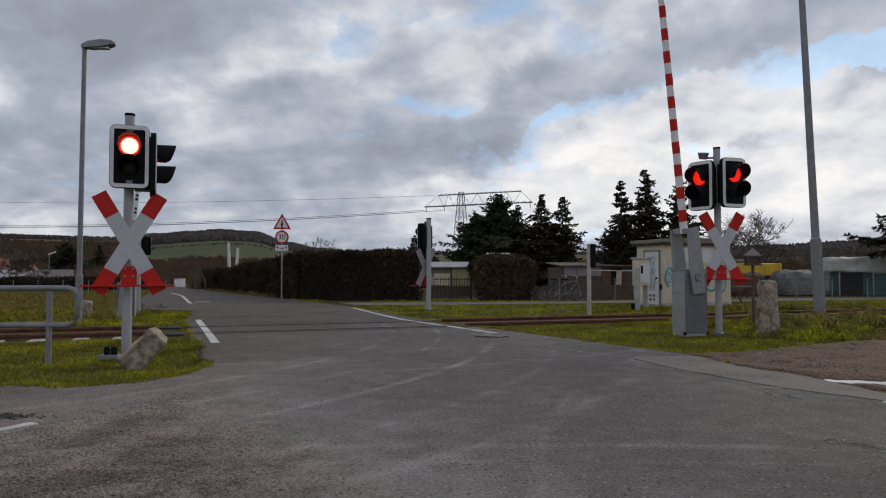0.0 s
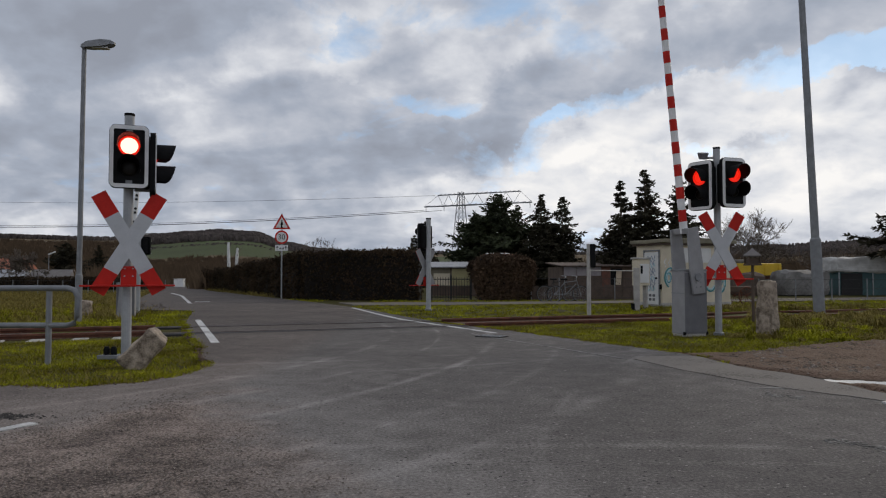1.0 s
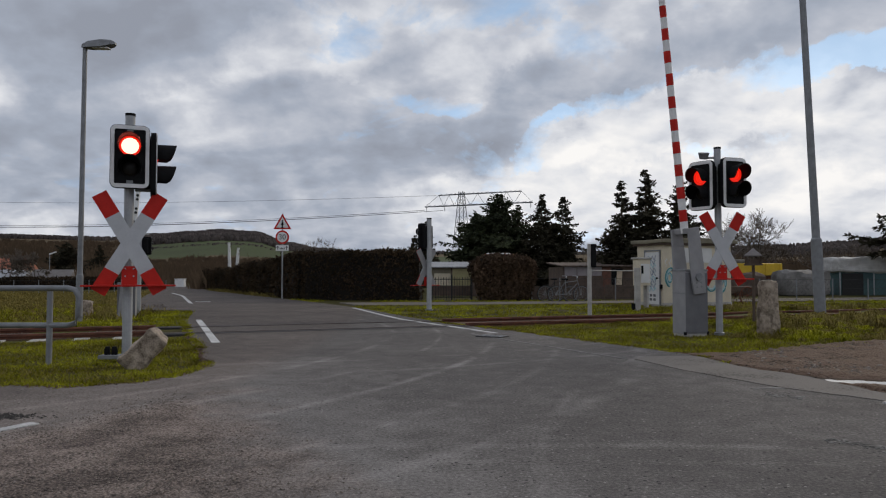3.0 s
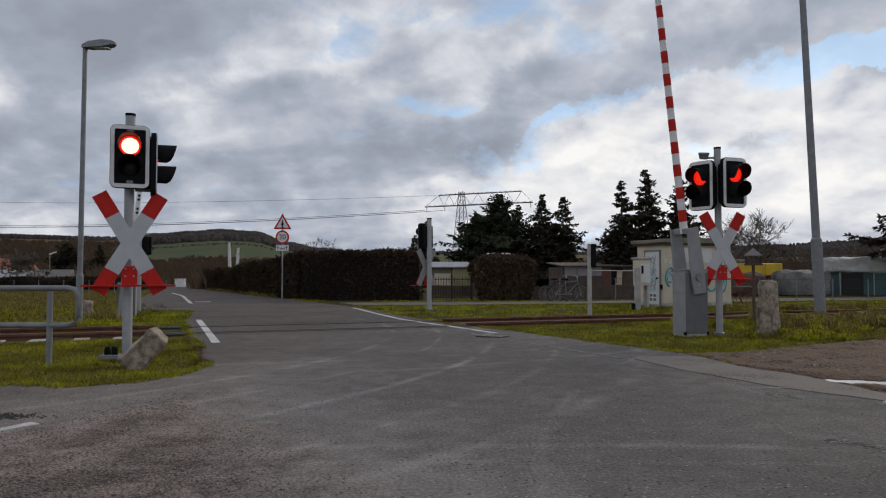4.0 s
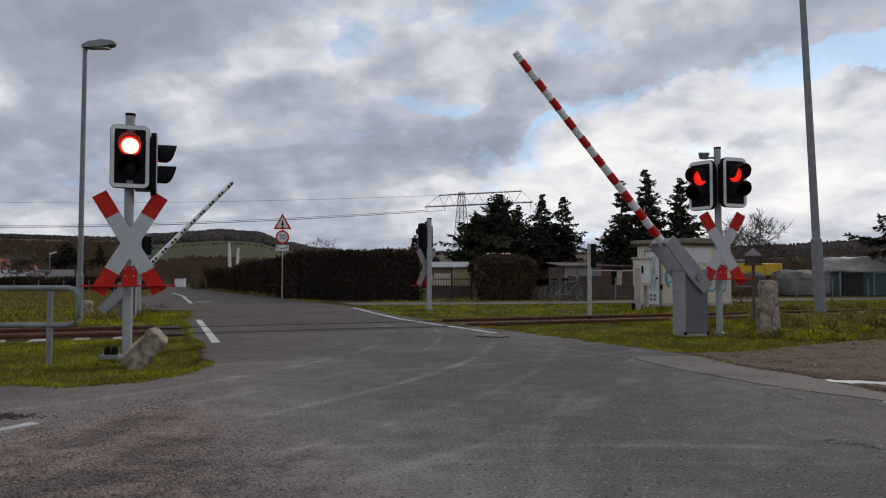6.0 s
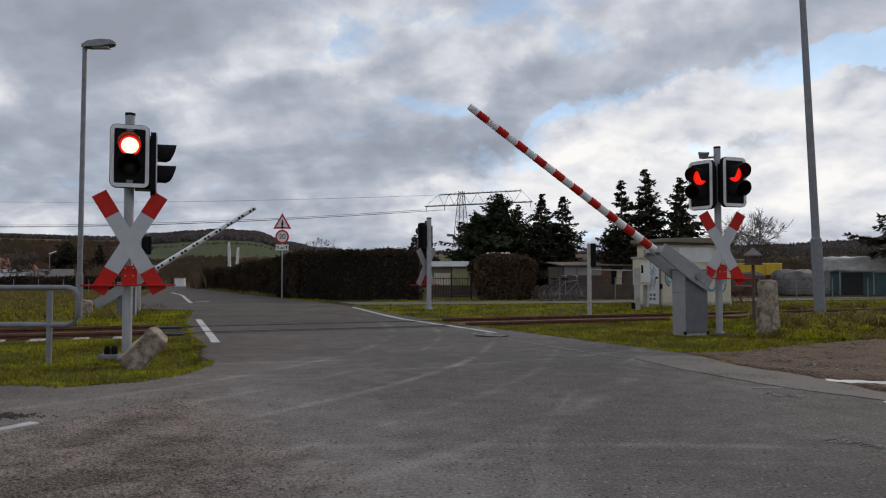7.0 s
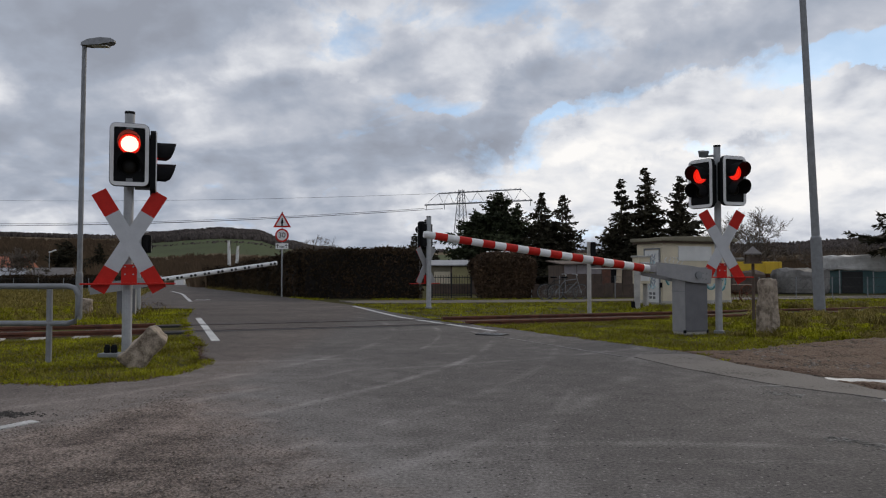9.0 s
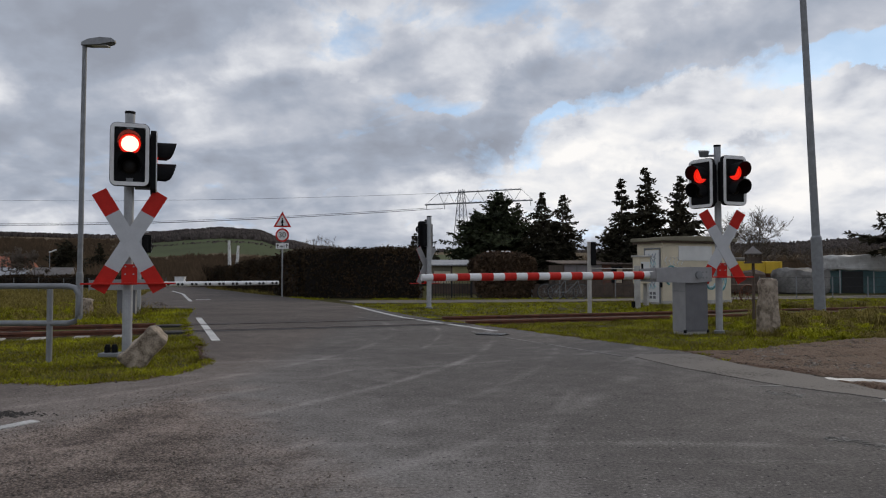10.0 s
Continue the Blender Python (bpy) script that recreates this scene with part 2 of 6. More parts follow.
DRYGRASS = material("dry_grass", (0.30, 0.24, 0.07), (0.12, 0.095, 0.025), 0.8, 0.9, bump=0, fine=6, per_piece=0.5, spec=0.1)
LINE = material("road_paint", (0.68, 0.67, 0.65), (0.30, 0.30, 0.30), 3.0, 0.7, bump=0.3, fine=40, spread=0.22)
FAINT = material("worn_road_paint", (0.27, 0.262, 0.25), (0.13, 0.126, 0.12), 6.0, 0.9, bump=0.3, fine=35, spread=0.15, spec=0.1)
TAR = material("dark_tar", (0.055, 0.052, 0.052), (0.03, 0.029, 0.029), 6, 0.8, spec=0.2)
RUST = material("rusty_steel", (0.20, 0.075, 0.042), (0.075, 0.033, 0.024), 6, 0.75, 0.2)
RAILTOP = material("worn_rail_head", (0.10, 0.065, 0.055), (0.05, 0.035, 0.03), 8, 0.5, 0.6)
CONCRETE = material("concrete", (0.50, 0.48, 0.45), (0.30, 0.285, 0.265), 4, 0.9, bump=0.4, fine=50)
GRANITE = material("granite", (0.43, 0.355, 0.28), (0.12, 0.092, 0.066), 10, 0.9, bump=0.8, fine=60, spread=0.17, relief=0.02)
STEEL = material("galvanised_steel", (0.42, 0.43, 0.44), (0.31, 0.32, 0.335), 9, 0.55, 0.15, bump=0.1)
STEEL_DARK = material("dull_zinc", (0.26, 0.27, 0.285), (0.18, 0.185, 0.195), 7, 0.6, 0.3, bump=0.15)
# darker door grey, with shade put into the colour
SHADED_DOOR_GREY = material("shaded_door_grey", (0.16, 0.16, 0.17), (0.115, 0.115, 0.125), 5, 0.6, bump=0.1)
GREYPAINT = material("grey_paint", (0.32, 0.315, 0.32), (0.24, 0.237, 0.245), 5, 0.55, bump=0.1)
WHITE = material("white_paint", (0.80, 0.80, 0.80), (0.66, 0.66, 0.655), 7, 0.5, bump=0.05)
BOARD = material("greyed_white_sheet", (0.52, 0.53, 0.55), (0.44, 0.45, 0.47), 6, 0.5, bump=0.05)
RED = material("red_paint", (0.58, 0.024, 0.015), (0.43, 0.017, 0.012), 7, 0.55, bump=0.05, spec=0.2)
BLACK = material("black_plastic", (0.012, 0.012, 0.013), (0.008, 0.008, 0.009), 8, 0.75, bump=0.05, spec=0.10)
LENS_ON = material("lit_red_lens", (0.5, 0.02, 0.01), rough=0.3, bump=0, emit=(1.0, 0.17, 0.12), power=7.5)
LENS_SIDE = material("red_lens_seen_aside", (0.12, 0.004, 0.002), rough=0.4, bump=0, emit=(1.0, 0.022, 0.008), power=0.95)
LENS_RIM = material("red_lens_rim", (0.5, 0.02, 0.01), rough=0.3, bump=0, emit=(1.0, 0.02, 0.008), power=0.7)
LENS_OFF = material("dark_lens", (0.012, 0.010, 0.008), rough=0.4, bump=0, spec=0.2)
BARK = material("bark", (0.10, 0.075, 0.055), (0.05, 0.04, 0.03), 8, 0.9)
TWIG = material("bare_twigs", (0.14, 0.11, 0.085), (0.085, 0.068, 0.055), 1.0, 0.9, bump=0, per_piece=0.3)
NEEDLE = material("spruce_needles", (0.052, 0.045, 0.026), (0.020, 0.019, 0.012), 0.5, 0.8, bump=0, fine=4, per_piece=0.5, spec=0.15)
PINE = material("pine_needles", (0.054, 0.064, 0.030), (0.022, 0.027, 0.015), 0.5, 0.8, bump=0, fine=4, per_piece=0.5, spec=0.15)
HEDGE = material("hedge_leaves", (0.062, 0.040, 0.022), (0.015, 0.012, 0.007), 0.7, 0.9, bump=0, fine=5, per_piece=0.4, spec=0.15)
HEDGE_BROWN = material("brown_hedge_leaves", (0.125, 0.08, 0.05), (0.040, 0.027, 0.018), 0.7, 0.9, bump=0, fine=5, per_piece=0.4, spec=0.15)
# near-black, the shade between the hedge leaves put into the colour
HEDGE_CORE = material("hedge_inner_shade", (0.016, 0.012, 0.009), (0.008, 0.006, 0.005), 3, 1.0)
SCRUB = material("winter_scrub", (0.145, 0.10, 0.062), (0.070, 0.050, 0.034), 0.05, 0.95, bump=0, fine=0.5, per_piece=0.22, spec=0.1)
FOREST = material("winter_forest", (0.098, 0.082, 0.075), (0.055, 0.047, 0.044), 0.02, 0.95, bump=0, fine=0.3, per_piece=0.25, spec=0.1)
MOSSY = material("mossy_plaster", (0.26, 0.235, 0.17), (0.14, 0.125, 0.09), 1.5, 0.95, bump=0.3, fine=30)
MOSS_YELLOW = material("yellow_mossy_plaster", (0.46, 0.42, 0.23), (0.26, 0.23, 0.12), 1.8, 0.95, bump=0.3, fine=30)
PLASTER = material("cream_plaster", (0.72, 0.64, 0.49), (0.50, 0.44, 0.335), 1.4, 0.9, bump=0.2, fine=40)
WOODWALL = material("dark_boards", (0.12, 0.085, 0.065), (0.07, 0.05, 0.04), 3, 0.9)
ROOFFELT = material("roof_felt", (0.22, 0.20, 0.19), (0.12, 0.11, 0.105), 2, 0.9)
RUSTROOF = material("rusty_brown_roof", (0.13, 0.09, 0.07), (0.06, 0.045, 0.04), 2, 0.85, bump=0.3)
SHEETROOF = material("corrugated_roof", (0.36, 0.37, 0.39), (0.22, 0.22, 0.23), 1.5, 0.6)
TILE = material("red_roof_tiles", (0.38, 0.13, 0.07), (0.24, 0.085, 0.05), 0.8, 0.85)
YELLOW = material("yellow_paint", (0.75, 0.50, 0.03), (0.55, 0.36, 0.03), 2, 0.6)
TARP = material("grey_tarpaulin", (0.25, 0.24, 0.225), (0.10, 0.095, 0.09), 0.9, 0.8, bump=0.6, fine=5, relief=0.06)
PALE_TARP = material("pale_tarpaulin", (0.62, 0.61, 0.59), (0.38, 0.37, 0.355), 0.9, 0.8, bump=0.6, fine=5, relief=0.06)
TEAL = material("teal_tarpaulin", (0.07, 0.14, 0.14), (0.035, 0.07, 0.075), 0.8, 0.8)
IRON = material("black_iron", (0.03, 0.03, 0.032), (0.02, 0.02, 0.02), 6, 0.6, 0.3)
RUBBER = material("rubber", (0.022, 0.022, 0.022), (0.014, 0.014, 0.014), 9, 0.8)
WATER = material("puddle_water", (0.05, 0.045, 0.04), (0.04, 0.035, 0.03), 2, 0.03, bump=0.02, fine=4)
SPRAY_BLUE = material("pale_blue_spray_paint", (0.45, 0.62, 0.66), (0.35, 0.50, 0.56), 9, 0.7)
SPRAY_TEAL = material("teal_spray_paint", (0.10, 0.34, 0.36), (0.07, 0.24, 0.27), 9, 0.7)
LILAC = material("faded_lilac_board", (0.30, 0.27, 0.28), (0.19, 0.17, 0.175), 2.5, 0.9, bump=0.3)
REDBROWN = material("red_brown_boards", (0.17, 0.075, 0.05), (0.09, 0.045, 0.035), 3, 0.9)
CREAM_BOARD = material("raw_cream_board", (0.55, 0.45, 0.33), (0.38, 0.30, 0.22), 3, 0.8)
SPRAY_GREY = material("grey_spray_paint", (0.36, 0.40, 0.46), (0.28, 0.31, 0.36), 9, 0.7)
PALE_PANEL = material("pale_painted_panel", (0.72, 0.72, 0.71), (0.60, 0.60, 0.59), 3, 0.7)

# ---------------------------------------------------------------- mesh tools


def part(name, bm, mat, parent=None, label="", at=None, smooth=False):
    """Links a bmesh as one mesh object, under a thing or a part."""
    me = bpy.data.meshes.new(name)
    bmesh.ops.recalc_face_normals(bm, faces=bm.faces)
    bm.to_mesh(me)
    bm.free()
    return from_mesh(name, me, mat, parent, label, at, smooth)


def from_mesh(name, me, mat, parent=None, label="", at=None, smooth=False):
    if not me.materials:
        me.materials.append(mat)
    if smooth:
        me.polygons.foreach_set("use_smooth", [True] * len(me.polygons))
    ob = new(name, me)
    ob.parent = parent
    if at is not None:
        ob.matrix_basis = at
    if label:
        ob["label"] = label
    return ob


def raw(name, verts, faces, mat, parent=None, label=""):
    me = bpy.data.meshes.new(name)
    me.from_pydata([tuple(v) for v in verts], [], faces)
    me.update()
    return from_mesh(name, me, mat, parent, label)


def thing(name, m, label, category, group="", kind=""):
    ob = new(name)
    ob.empty_display_size = 0.1
    ob.matrix_basis = m
    return tagged(ob, label, category, group, kind)


def box(sx, sy, sz, x=0, y=0, z=0, bevel=0.0, turn=None, bm=None):
    """A box with its middle at x, y and its foot at z."""
    own = bmesh.new()
    bmesh.ops.create_cube(own, size=1.0)
    bmesh.ops.scale(own, vec=(sx, sy, sz), verts=own.verts)
    if bevel:
        bmesh.ops.bevel(own, geom=own.edges[:], offset=bevel, segments=2, affect="EDGES", profile=0.6)
    bmesh.ops.translate(own, vec=(0, 0, sz / 2), verts=own.verts)
    if turn is not None:
        bmesh.ops.transform(own, matrix=turn, verts=own.verts)
    bmesh.ops.translate(own, vec=(x, y, z), verts=own.verts)
    return join(bm, own)


def join(bm, own):
    if bm is None:
        return own
    me = bpy.data.meshes.new("tmp")
    own.to_mesh(me)
    own.free()
    bm.from_mesh(me)
    bpy.data.meshes.remove(me)
    return bm


def rod(p, q, r0, r1=None, n=10, bm=None, caps=True):
    """A tapered round bar from p to q."""
    p, q = Vector(p), Vector(q)
    own = bmesh.new()
    bmesh.ops.create_cone(own, cap_ends=caps, segments=n, radius1=r0, radius2=r0 if r1 is None else r1, depth=(q - p).length)
    m = Matrix.Translation((p + q) / 2) @ (q - p).to_track_quat("Z", "Y").to_matrix().to_4x4()
    bmesh.ops.transform(own, matrix=m, verts=own.verts)
    return join(bm, own)


def tube(points, r, n=10, bm=None):
    """A round bar swept along a line of points, with closed ends."""
    pts = [Vector(p) for p in points]
    own = bmesh.new()
    rings = []
    ref = Vector((0.13, 0.27, 0.95))
    for i, p in enumerate(pts):
        d = (pts[min(i + 1, len(pts) - 1)] - pts[max(i - 1, 0)]).normalized()
        a = d.cross(ref if abs(d.dot(ref)) < 0.93 else Vector((1, 0, 0))).normalized()
        b = d.cross(a)
        rings.append([own.verts.new(p + r * (a * math.cos(k * math.tau / n) + b * math.sin(k * math.tau / n))) for k in range(n)])
    for s, t in zip(rings, rings[1:]):
        for k in range(n):
            own.faces.new((s[k], s[(k + 1) % n], t[(k + 1) % n], t[k]))
    own.faces.new(rings[0])
    own.faces.new(rings[-1][::-1])
    return join(bm, own)


def lathe(profile, n=16, bm=None, turn=None):
    """A turned body: (radius, height) pairs round the z axis."""
    own = bmesh.new()
    rings = [[own.verts.new((r * math.cos(k * math.tau / n), r * math.sin(k * math.tau / n), z)) for k in range(n)] for r, z in profile]
    for s, t in zip(rings, rings[1:]):
        for k in range(n):
            own.faces.new((s[k], s[(k + 1) % n], t[(k + 1) % n], t[k]))
    own.faces.new(rings[0][::-1])
    own.faces.new(rings[-1])
    if turn is not None:
        bmesh.ops.transform(own, matrix=turn, verts=own.verts)
    return join(bm, own)


def slab(outline, z0, z1, bm=None):
    """A flat plate with the given outline."""
    own = bmesh.new()
    f = own.faces.new([own.verts.new((x, y, z1)) for x, y in outline])
    f.normal_update()
    if f.normal.z < 0:
        f.normal_flip()
    out = bmesh.ops.extrude_face_region(own, geom=[f])
    bmesh.ops.translate(own, vec=(0, 0, z0 - z1), verts=[v for v in out["geom"] if isinstance(v, bmesh.types.BMVert)])
    return join(bm, own)


def rounded(w, h, r, n=5):
    pts = []
    for cx, cy, a0 in ((w / 2 - r, h / 2 - r, 0), (-w / 2 + r, h / 2 - r, 90), (-w / 2 + r, -h / 2 + r, 180), (w / 2 - r, -h / 2 + r, 270)):
        pts += [(cx + r * math.cos(radians(a0 + 90 * i / n)), cy + r * math.sin(radians(a0 + 90 * i / n))) for i in range(n + 1)]
    return pts


def smooth_line(points, steps=6, jitter=0.0, seed=1):
    """A curve through the points, with a ragged edge."""
    rnd = random.Random(seed)
    out = []
    for i in range(len(points) - 1):
        p0, p1, p2, p3 = (Vector(points[min(max(j, 0), len(points) - 1)]) for j in (i - 1, i, i + 1, i + 2))
        for k in range(steps):
            t = k / steps
            q = 0.5 * (2 * p1 + (p2 - p0) * t + (2 * p0 - 5 * p1 + 4 * p2 - p3) * t * t + (3 * p1 - p0 - 3 * p2 + p3) * t ** 3)
            out.append((q.x + rnd.uniform(-jitter, jitter), q.y + rnd.uniform(-jitter, jitter)))
    out.append(tuple(points[-1]))
    return out


def smoothstep(a, b, x):
    t = min(max((x - a) / (b - a), 0.0), 1.0)
    return t * t * (3 - 2 * t)


def inside(poly, x, y):
    odd = False
    for (x0, y0), (x1, y1) in zip(poly, poly[1:] + poly[:1]):
        if (y0 > y) != (y1 > y) and x < (x1 - x0) * (y - y0) / (y1 - y0) + x0:
            odd = not odd
    return odd


# ---------------------------------------------------------------- ground, road, track
TURN = 20.0                                          # the track's direction from +x
AX, AY = math.cos(radians(TURN)), math.sin(radians(TURN))
TRACK = Vector((-3.9, 14.38))                         # the track's middle on the road


def on_site(a, b):
    """a metres along the track and b metres along the road from the crossing's middle."""
    return TRACK.x + a * AX - b * AY, TRACK.y + a * AY + b * AX


def hill_height(az):
    """The skyline's height by the bearing in degrees, clockwise from +y."""
    points = [(-90, 36), (-40, 36), (-32, 37), (-25, 37), (-22, 41), (-19.5, 44.5), (-17.5, 47), (-14.9, 45), (-12.3, 33), (-10, 27), (-7, 24), (0, 24), (15, 23), (25, 28), (30, 31), (34, 38), (45, 44), (90, 42)]
    for (a0, h0), (a1, h1) in zip(points, points[1:]):
        if a0 <= az <= a1:
            return h0 + (h1 - h0) * smoothstep(a0, a1, az)
    return 30.0


def ground_z(x, y):
    r, az = math.hypot(x, y), math.degrees(math.atan2(x, y))
    z = -0.035 + 0.02 * noise.noise((x * 0.6, y * 0.6, 0))
    z -= 0.20 * smoothstep(-6.0, -9.0, x + 0.364 * (y - 15)) * smoothstep(15.5, 19.0, y)
    z += 0.16 * max(0.0, noise.noise((x * 0.75, y * 0.75, 5)) + 0.1) * smoothstep(6.5, 8.5, x) * smoothstep(14.0, 16.0, y) * (1 - smoothstep(21.0, 23.0, y)) * (1 - smoothstep(24.0, 30.0, x))
    if r > 120 and y > 0:
        z += hill_height(az) * smoothstep(230, 880, r) + 1.5 * noise.noise((x * 0.01, y * 0.01, 3)) * smoothstep(150, 400, r)
    return z


def warp(i, n, near, far):
    t = 2 * i / n - 1
    return math.copysign(near * (math.exp(abs(t) * math.log(far / near + 1)) - 1), t)


def make_ground():
    n = 230
    verts, faces = [], []
    xs = [warp(i, n, 14.0, 1900.0) for i in range(n + 1)]
    ys = [12 + warp(i, n, 14.0, 1900.0) for i in range(n + 1)]
    for y in ys:
        for x in xs:
            verts.append((x, y, ground_z(x, y)))
    for j in range(n):
        for i in range(n):
            k = j * (n + 1) + i
            faces.append((k, k + 1, k + n + 2, k + n + 1))
    ob = raw("ground", verts, faces, EARTH)
    me = ob.data
    me.materials.append(FIELD)
    me.materials.append(BROWN)
    for p in me.polygons:
        c = p.center
        r, az = math.hypot(c.x, c.y), math.degrees(math.atan2(c.x, c.y))
        p.use_smooth = True
        if r > 90:
            p.material_index = 2
            if c.y > 0 and (440 < r < 600 and -23 < az < -12 or 430 < r < 640 and -3 < az < 5 or 400 < r < 450 and -30 < az < -24):
                p.material_index = 1
    tagged(ob, "grassy verge ground running out to fields and wooded hills", "ground", kind="structure")
    return ob


ground = make_ground()

ROAD_LEFT = smooth_line([(-8.0, 6.6), (-5.5, 6.85), (-4.43, 7.06), (-3.79, 6.97), (-3.3, 7.1), (-3.08, 7.25), (-2.96, 7.5), (-2.86, 7.95), (-2.85, 8.44), (-2.97, 8.95), (-3.25, 9.6), (-3.6, 10.6), (-4.05, 11.6), (-4.7, 13.1), (-5.35, 14.8), (-5.95, 16.3), (-6.9, 19.5), (-7.6, 21.3), (-9.2, 21.9), (-10.0, 23.5), (-11.6, 27.0), (-13.6, 32.0), (-16.0, 38.5)], 6, 0.035, 3)
ROAD_RIGHT = smooth_line([(-15.5, 47.0), (-9.6, 36.0), (-5.2, 28.0), (-2.6, 22.6), (-1.0, 18.5), (0.05, 15.9), (1.05, 14.3), (2.12, 12.2), (2.8, 11.0), (3.3, 9.95), (3.46, 9.3), (3.54, 8.6), (3.63, 8.2), (3.85, 7.85), (3.95, 7.4), (4.02, 7.0), (4.12, 6.5), (4.95, 5.0), (6.2, 2.0), (7.0, -3.0), (7.5, -14.0)], 6, 0.03, 4)
ROAD = [(-12.0, -14.0), (-12.0, 5.9)] + ROAD_LEFT + [(-18.5, 46.0), (-22.5, 56.0), (-25.0, 64.0), (-22.0, 64.0)] + ROAD_RIGHT


def sheet(name, outline, z0, z1, mat, label, category, size=0.5):
    bm = slab(outline, z0, z1)
    return tagged(part(name, bm, mat), label, category, kind="structure")


sheet("road", ROAD, -0.12, 0.0, ASPHALT, "worn grey asphalt road over a level crossing", "road")

# ---- worn surfaces on the road
GRAVEL_EDGE = [(-6.0, 4.3), (-3.6, 4.6), (-3.02, 4.84), (-2.9, 5.3), (-2.73, 5.87), (-2.48, 6.42), (-2.17, 6.73), (-1.75, 6.4), (-1.56, 5.87), (-1.41, 5.0), (-1.0, 4.12), (-0.5, 3.3), (-0.2, 2.0), (-6.0, 1.5)]
sheet("pavement_strip", smooth_line([(2.46, 9.17), (2.75, 9.45), (3.35, 9.45), (3.43, 9.2), (3.49, 8.6), (3.57, 8.2), (3.80, 7.85), (3.90, 7.4), (3.97, 7.0), (4.06, 6.5), (4.5, 5.6), (3.95, 6.0), (3.65, 6.4), (3.33, 6.78), (3.04, 7.4), (2.72, 8.19)], 5, 0.01, 2), -0.02, 0.008, ASPHALT_OLD, "pale patched asphalt strip along the road's edge", "pavement")
DIRT_EDGE = [(3.3, 9.95), (4.04, 9.85), (5.36, 10.9), (6.64, 11.55), (9.0, 12.3), (16.0, 13.8), (16.0, 6.0), (4.75, 5.6), (4.1, 6.9), (3.85, 7.9), (3.45, 8.8)]
PUDDLES = ((4.50, 7.34, 0.66, 0.22, -34), (5.5, 6.9, 0.7, 0.3, -15), (3.93, 7.85, 0.14, 0.06, -50))


def dirt_z(x, y):
    """Rutted ground with shallow hollows where the water stands."""
    z = 0.008 + 0.022 * noise.noise((x * 1.3, y * 1.3, 7)) + 0.022 * noise.noise((x * 4.5, y * 4.5, 2)) + 0.012 * noise.noise((x * 13, y * 13, 4))
    z += 0.03 * math.sin((y * 0.95 - x * 0.31) * 5.0) * smoothstep(4.6, 6.0, x)
    for px, py, rx, ry, turn in PUDDLES:
        c, s = math.cos(radians(turn)), math.sin(radians(turn))
        u, v = ((x - px) * c + (y - py) * s) / rx, ((y - py) * c - (x - px) * s) / ry
        z -= 0.06 * math.exp(-(u * u + v * v) ** 2 * 0.55)
    if inside(ROAD, x, y) or not inside(DIRT_EDGE, x, y):
        return -0.055
    return z


def dirt_track():
    step = 0.07
    nx, ny = int(9.0 / step), int(8.0 / step)
    index, verts, faces = {}, [], []
    for j in range(ny):
        for i in range(nx):
            x, y = 3.2 + i * step, 5.5 + j * step
            if not any(inside(DIRT_EDGE, x + a, y + b) for a, b in ((-0.2, 0), (0.2, 0), (0, -0.2), (0, 0.2))):
                continue
            ring = []
            for a, b in ((i, j), (i + 1, j), (i + 1, j + 1), (i, j + 1)):
                if (a, b) not in index:
                    index[a, b] = len(verts)
                    px, py = 3.2 + a * step, 5.5 + b * step
                    verts.append((px, py, dirt_z(px, py)))
                ring.append(index[a, b])
            faces.append(ring)
    ob = raw("dirt_track", verts, faces, DIRT)
    ob.data.polygons.foreach_set("use_smooth", [True] * len(ob.data.polygons))
    return tagged(ob, "muddy brown rutted dirt lay-by beside the road", "dirt", kind="structure")


dirt_track()
for px, py, rx, ry, turn in PUDDLES:
    c, s = math.cos(radians(turn)), math.sin(radians(turn))
    rim = [(px + 1.25 * rx * math.cos(k * math.tau / 28) * c - 1.25 * ry * math.sin(k * math.tau / 28) * s,
            py + 1.25 * rx * math.cos(k * math.tau / 28) * s + 1.25 * ry * math.sin(k * math.tau / 28) * c) for k in range(28)]
    sheet("puddle", rim, -0.09, -0.022 if rx > 0.3 else -0.018, WATER, "shallow puddle of rain water in the dirt", "puddle")
sheet("gravel_path", smooth_line([(-3.0, 25.0), (1.0, 25.6), (5.0, 26.4), (12.0, 28.5), (30.0, 33.0), (30.0, 36.0), (12.0, 30.8), (5.0, 28.6), (1.0, 28.0), (-4.0, 27.4)], 5, 0.08, 8), -0.14, 0.0, PATH, "pale gravel path along the gardens", "path")

def stripe(name, line, width, mat, label, lift=0.006):
    """A painted line along a chain of points."""
    left, right = [], []
    for i, p in enumerate(line):
        a, b = Vector(line[max(i - 1, 0)]), Vector(line[min(i + 1, len(line) - 1)])
        d = (b - a).normalized()
        s = Vector((-d.y, d.x)) * width / 2
        left.append(tuple(Vector(p) + s))
        right.append(tuple(Vector(p) - s))
    ob = part(name, slab(left + right[::-1], -0.01, lift), mat)
    return tagged(ob, label, "road marking", "painted road lines", "structure")


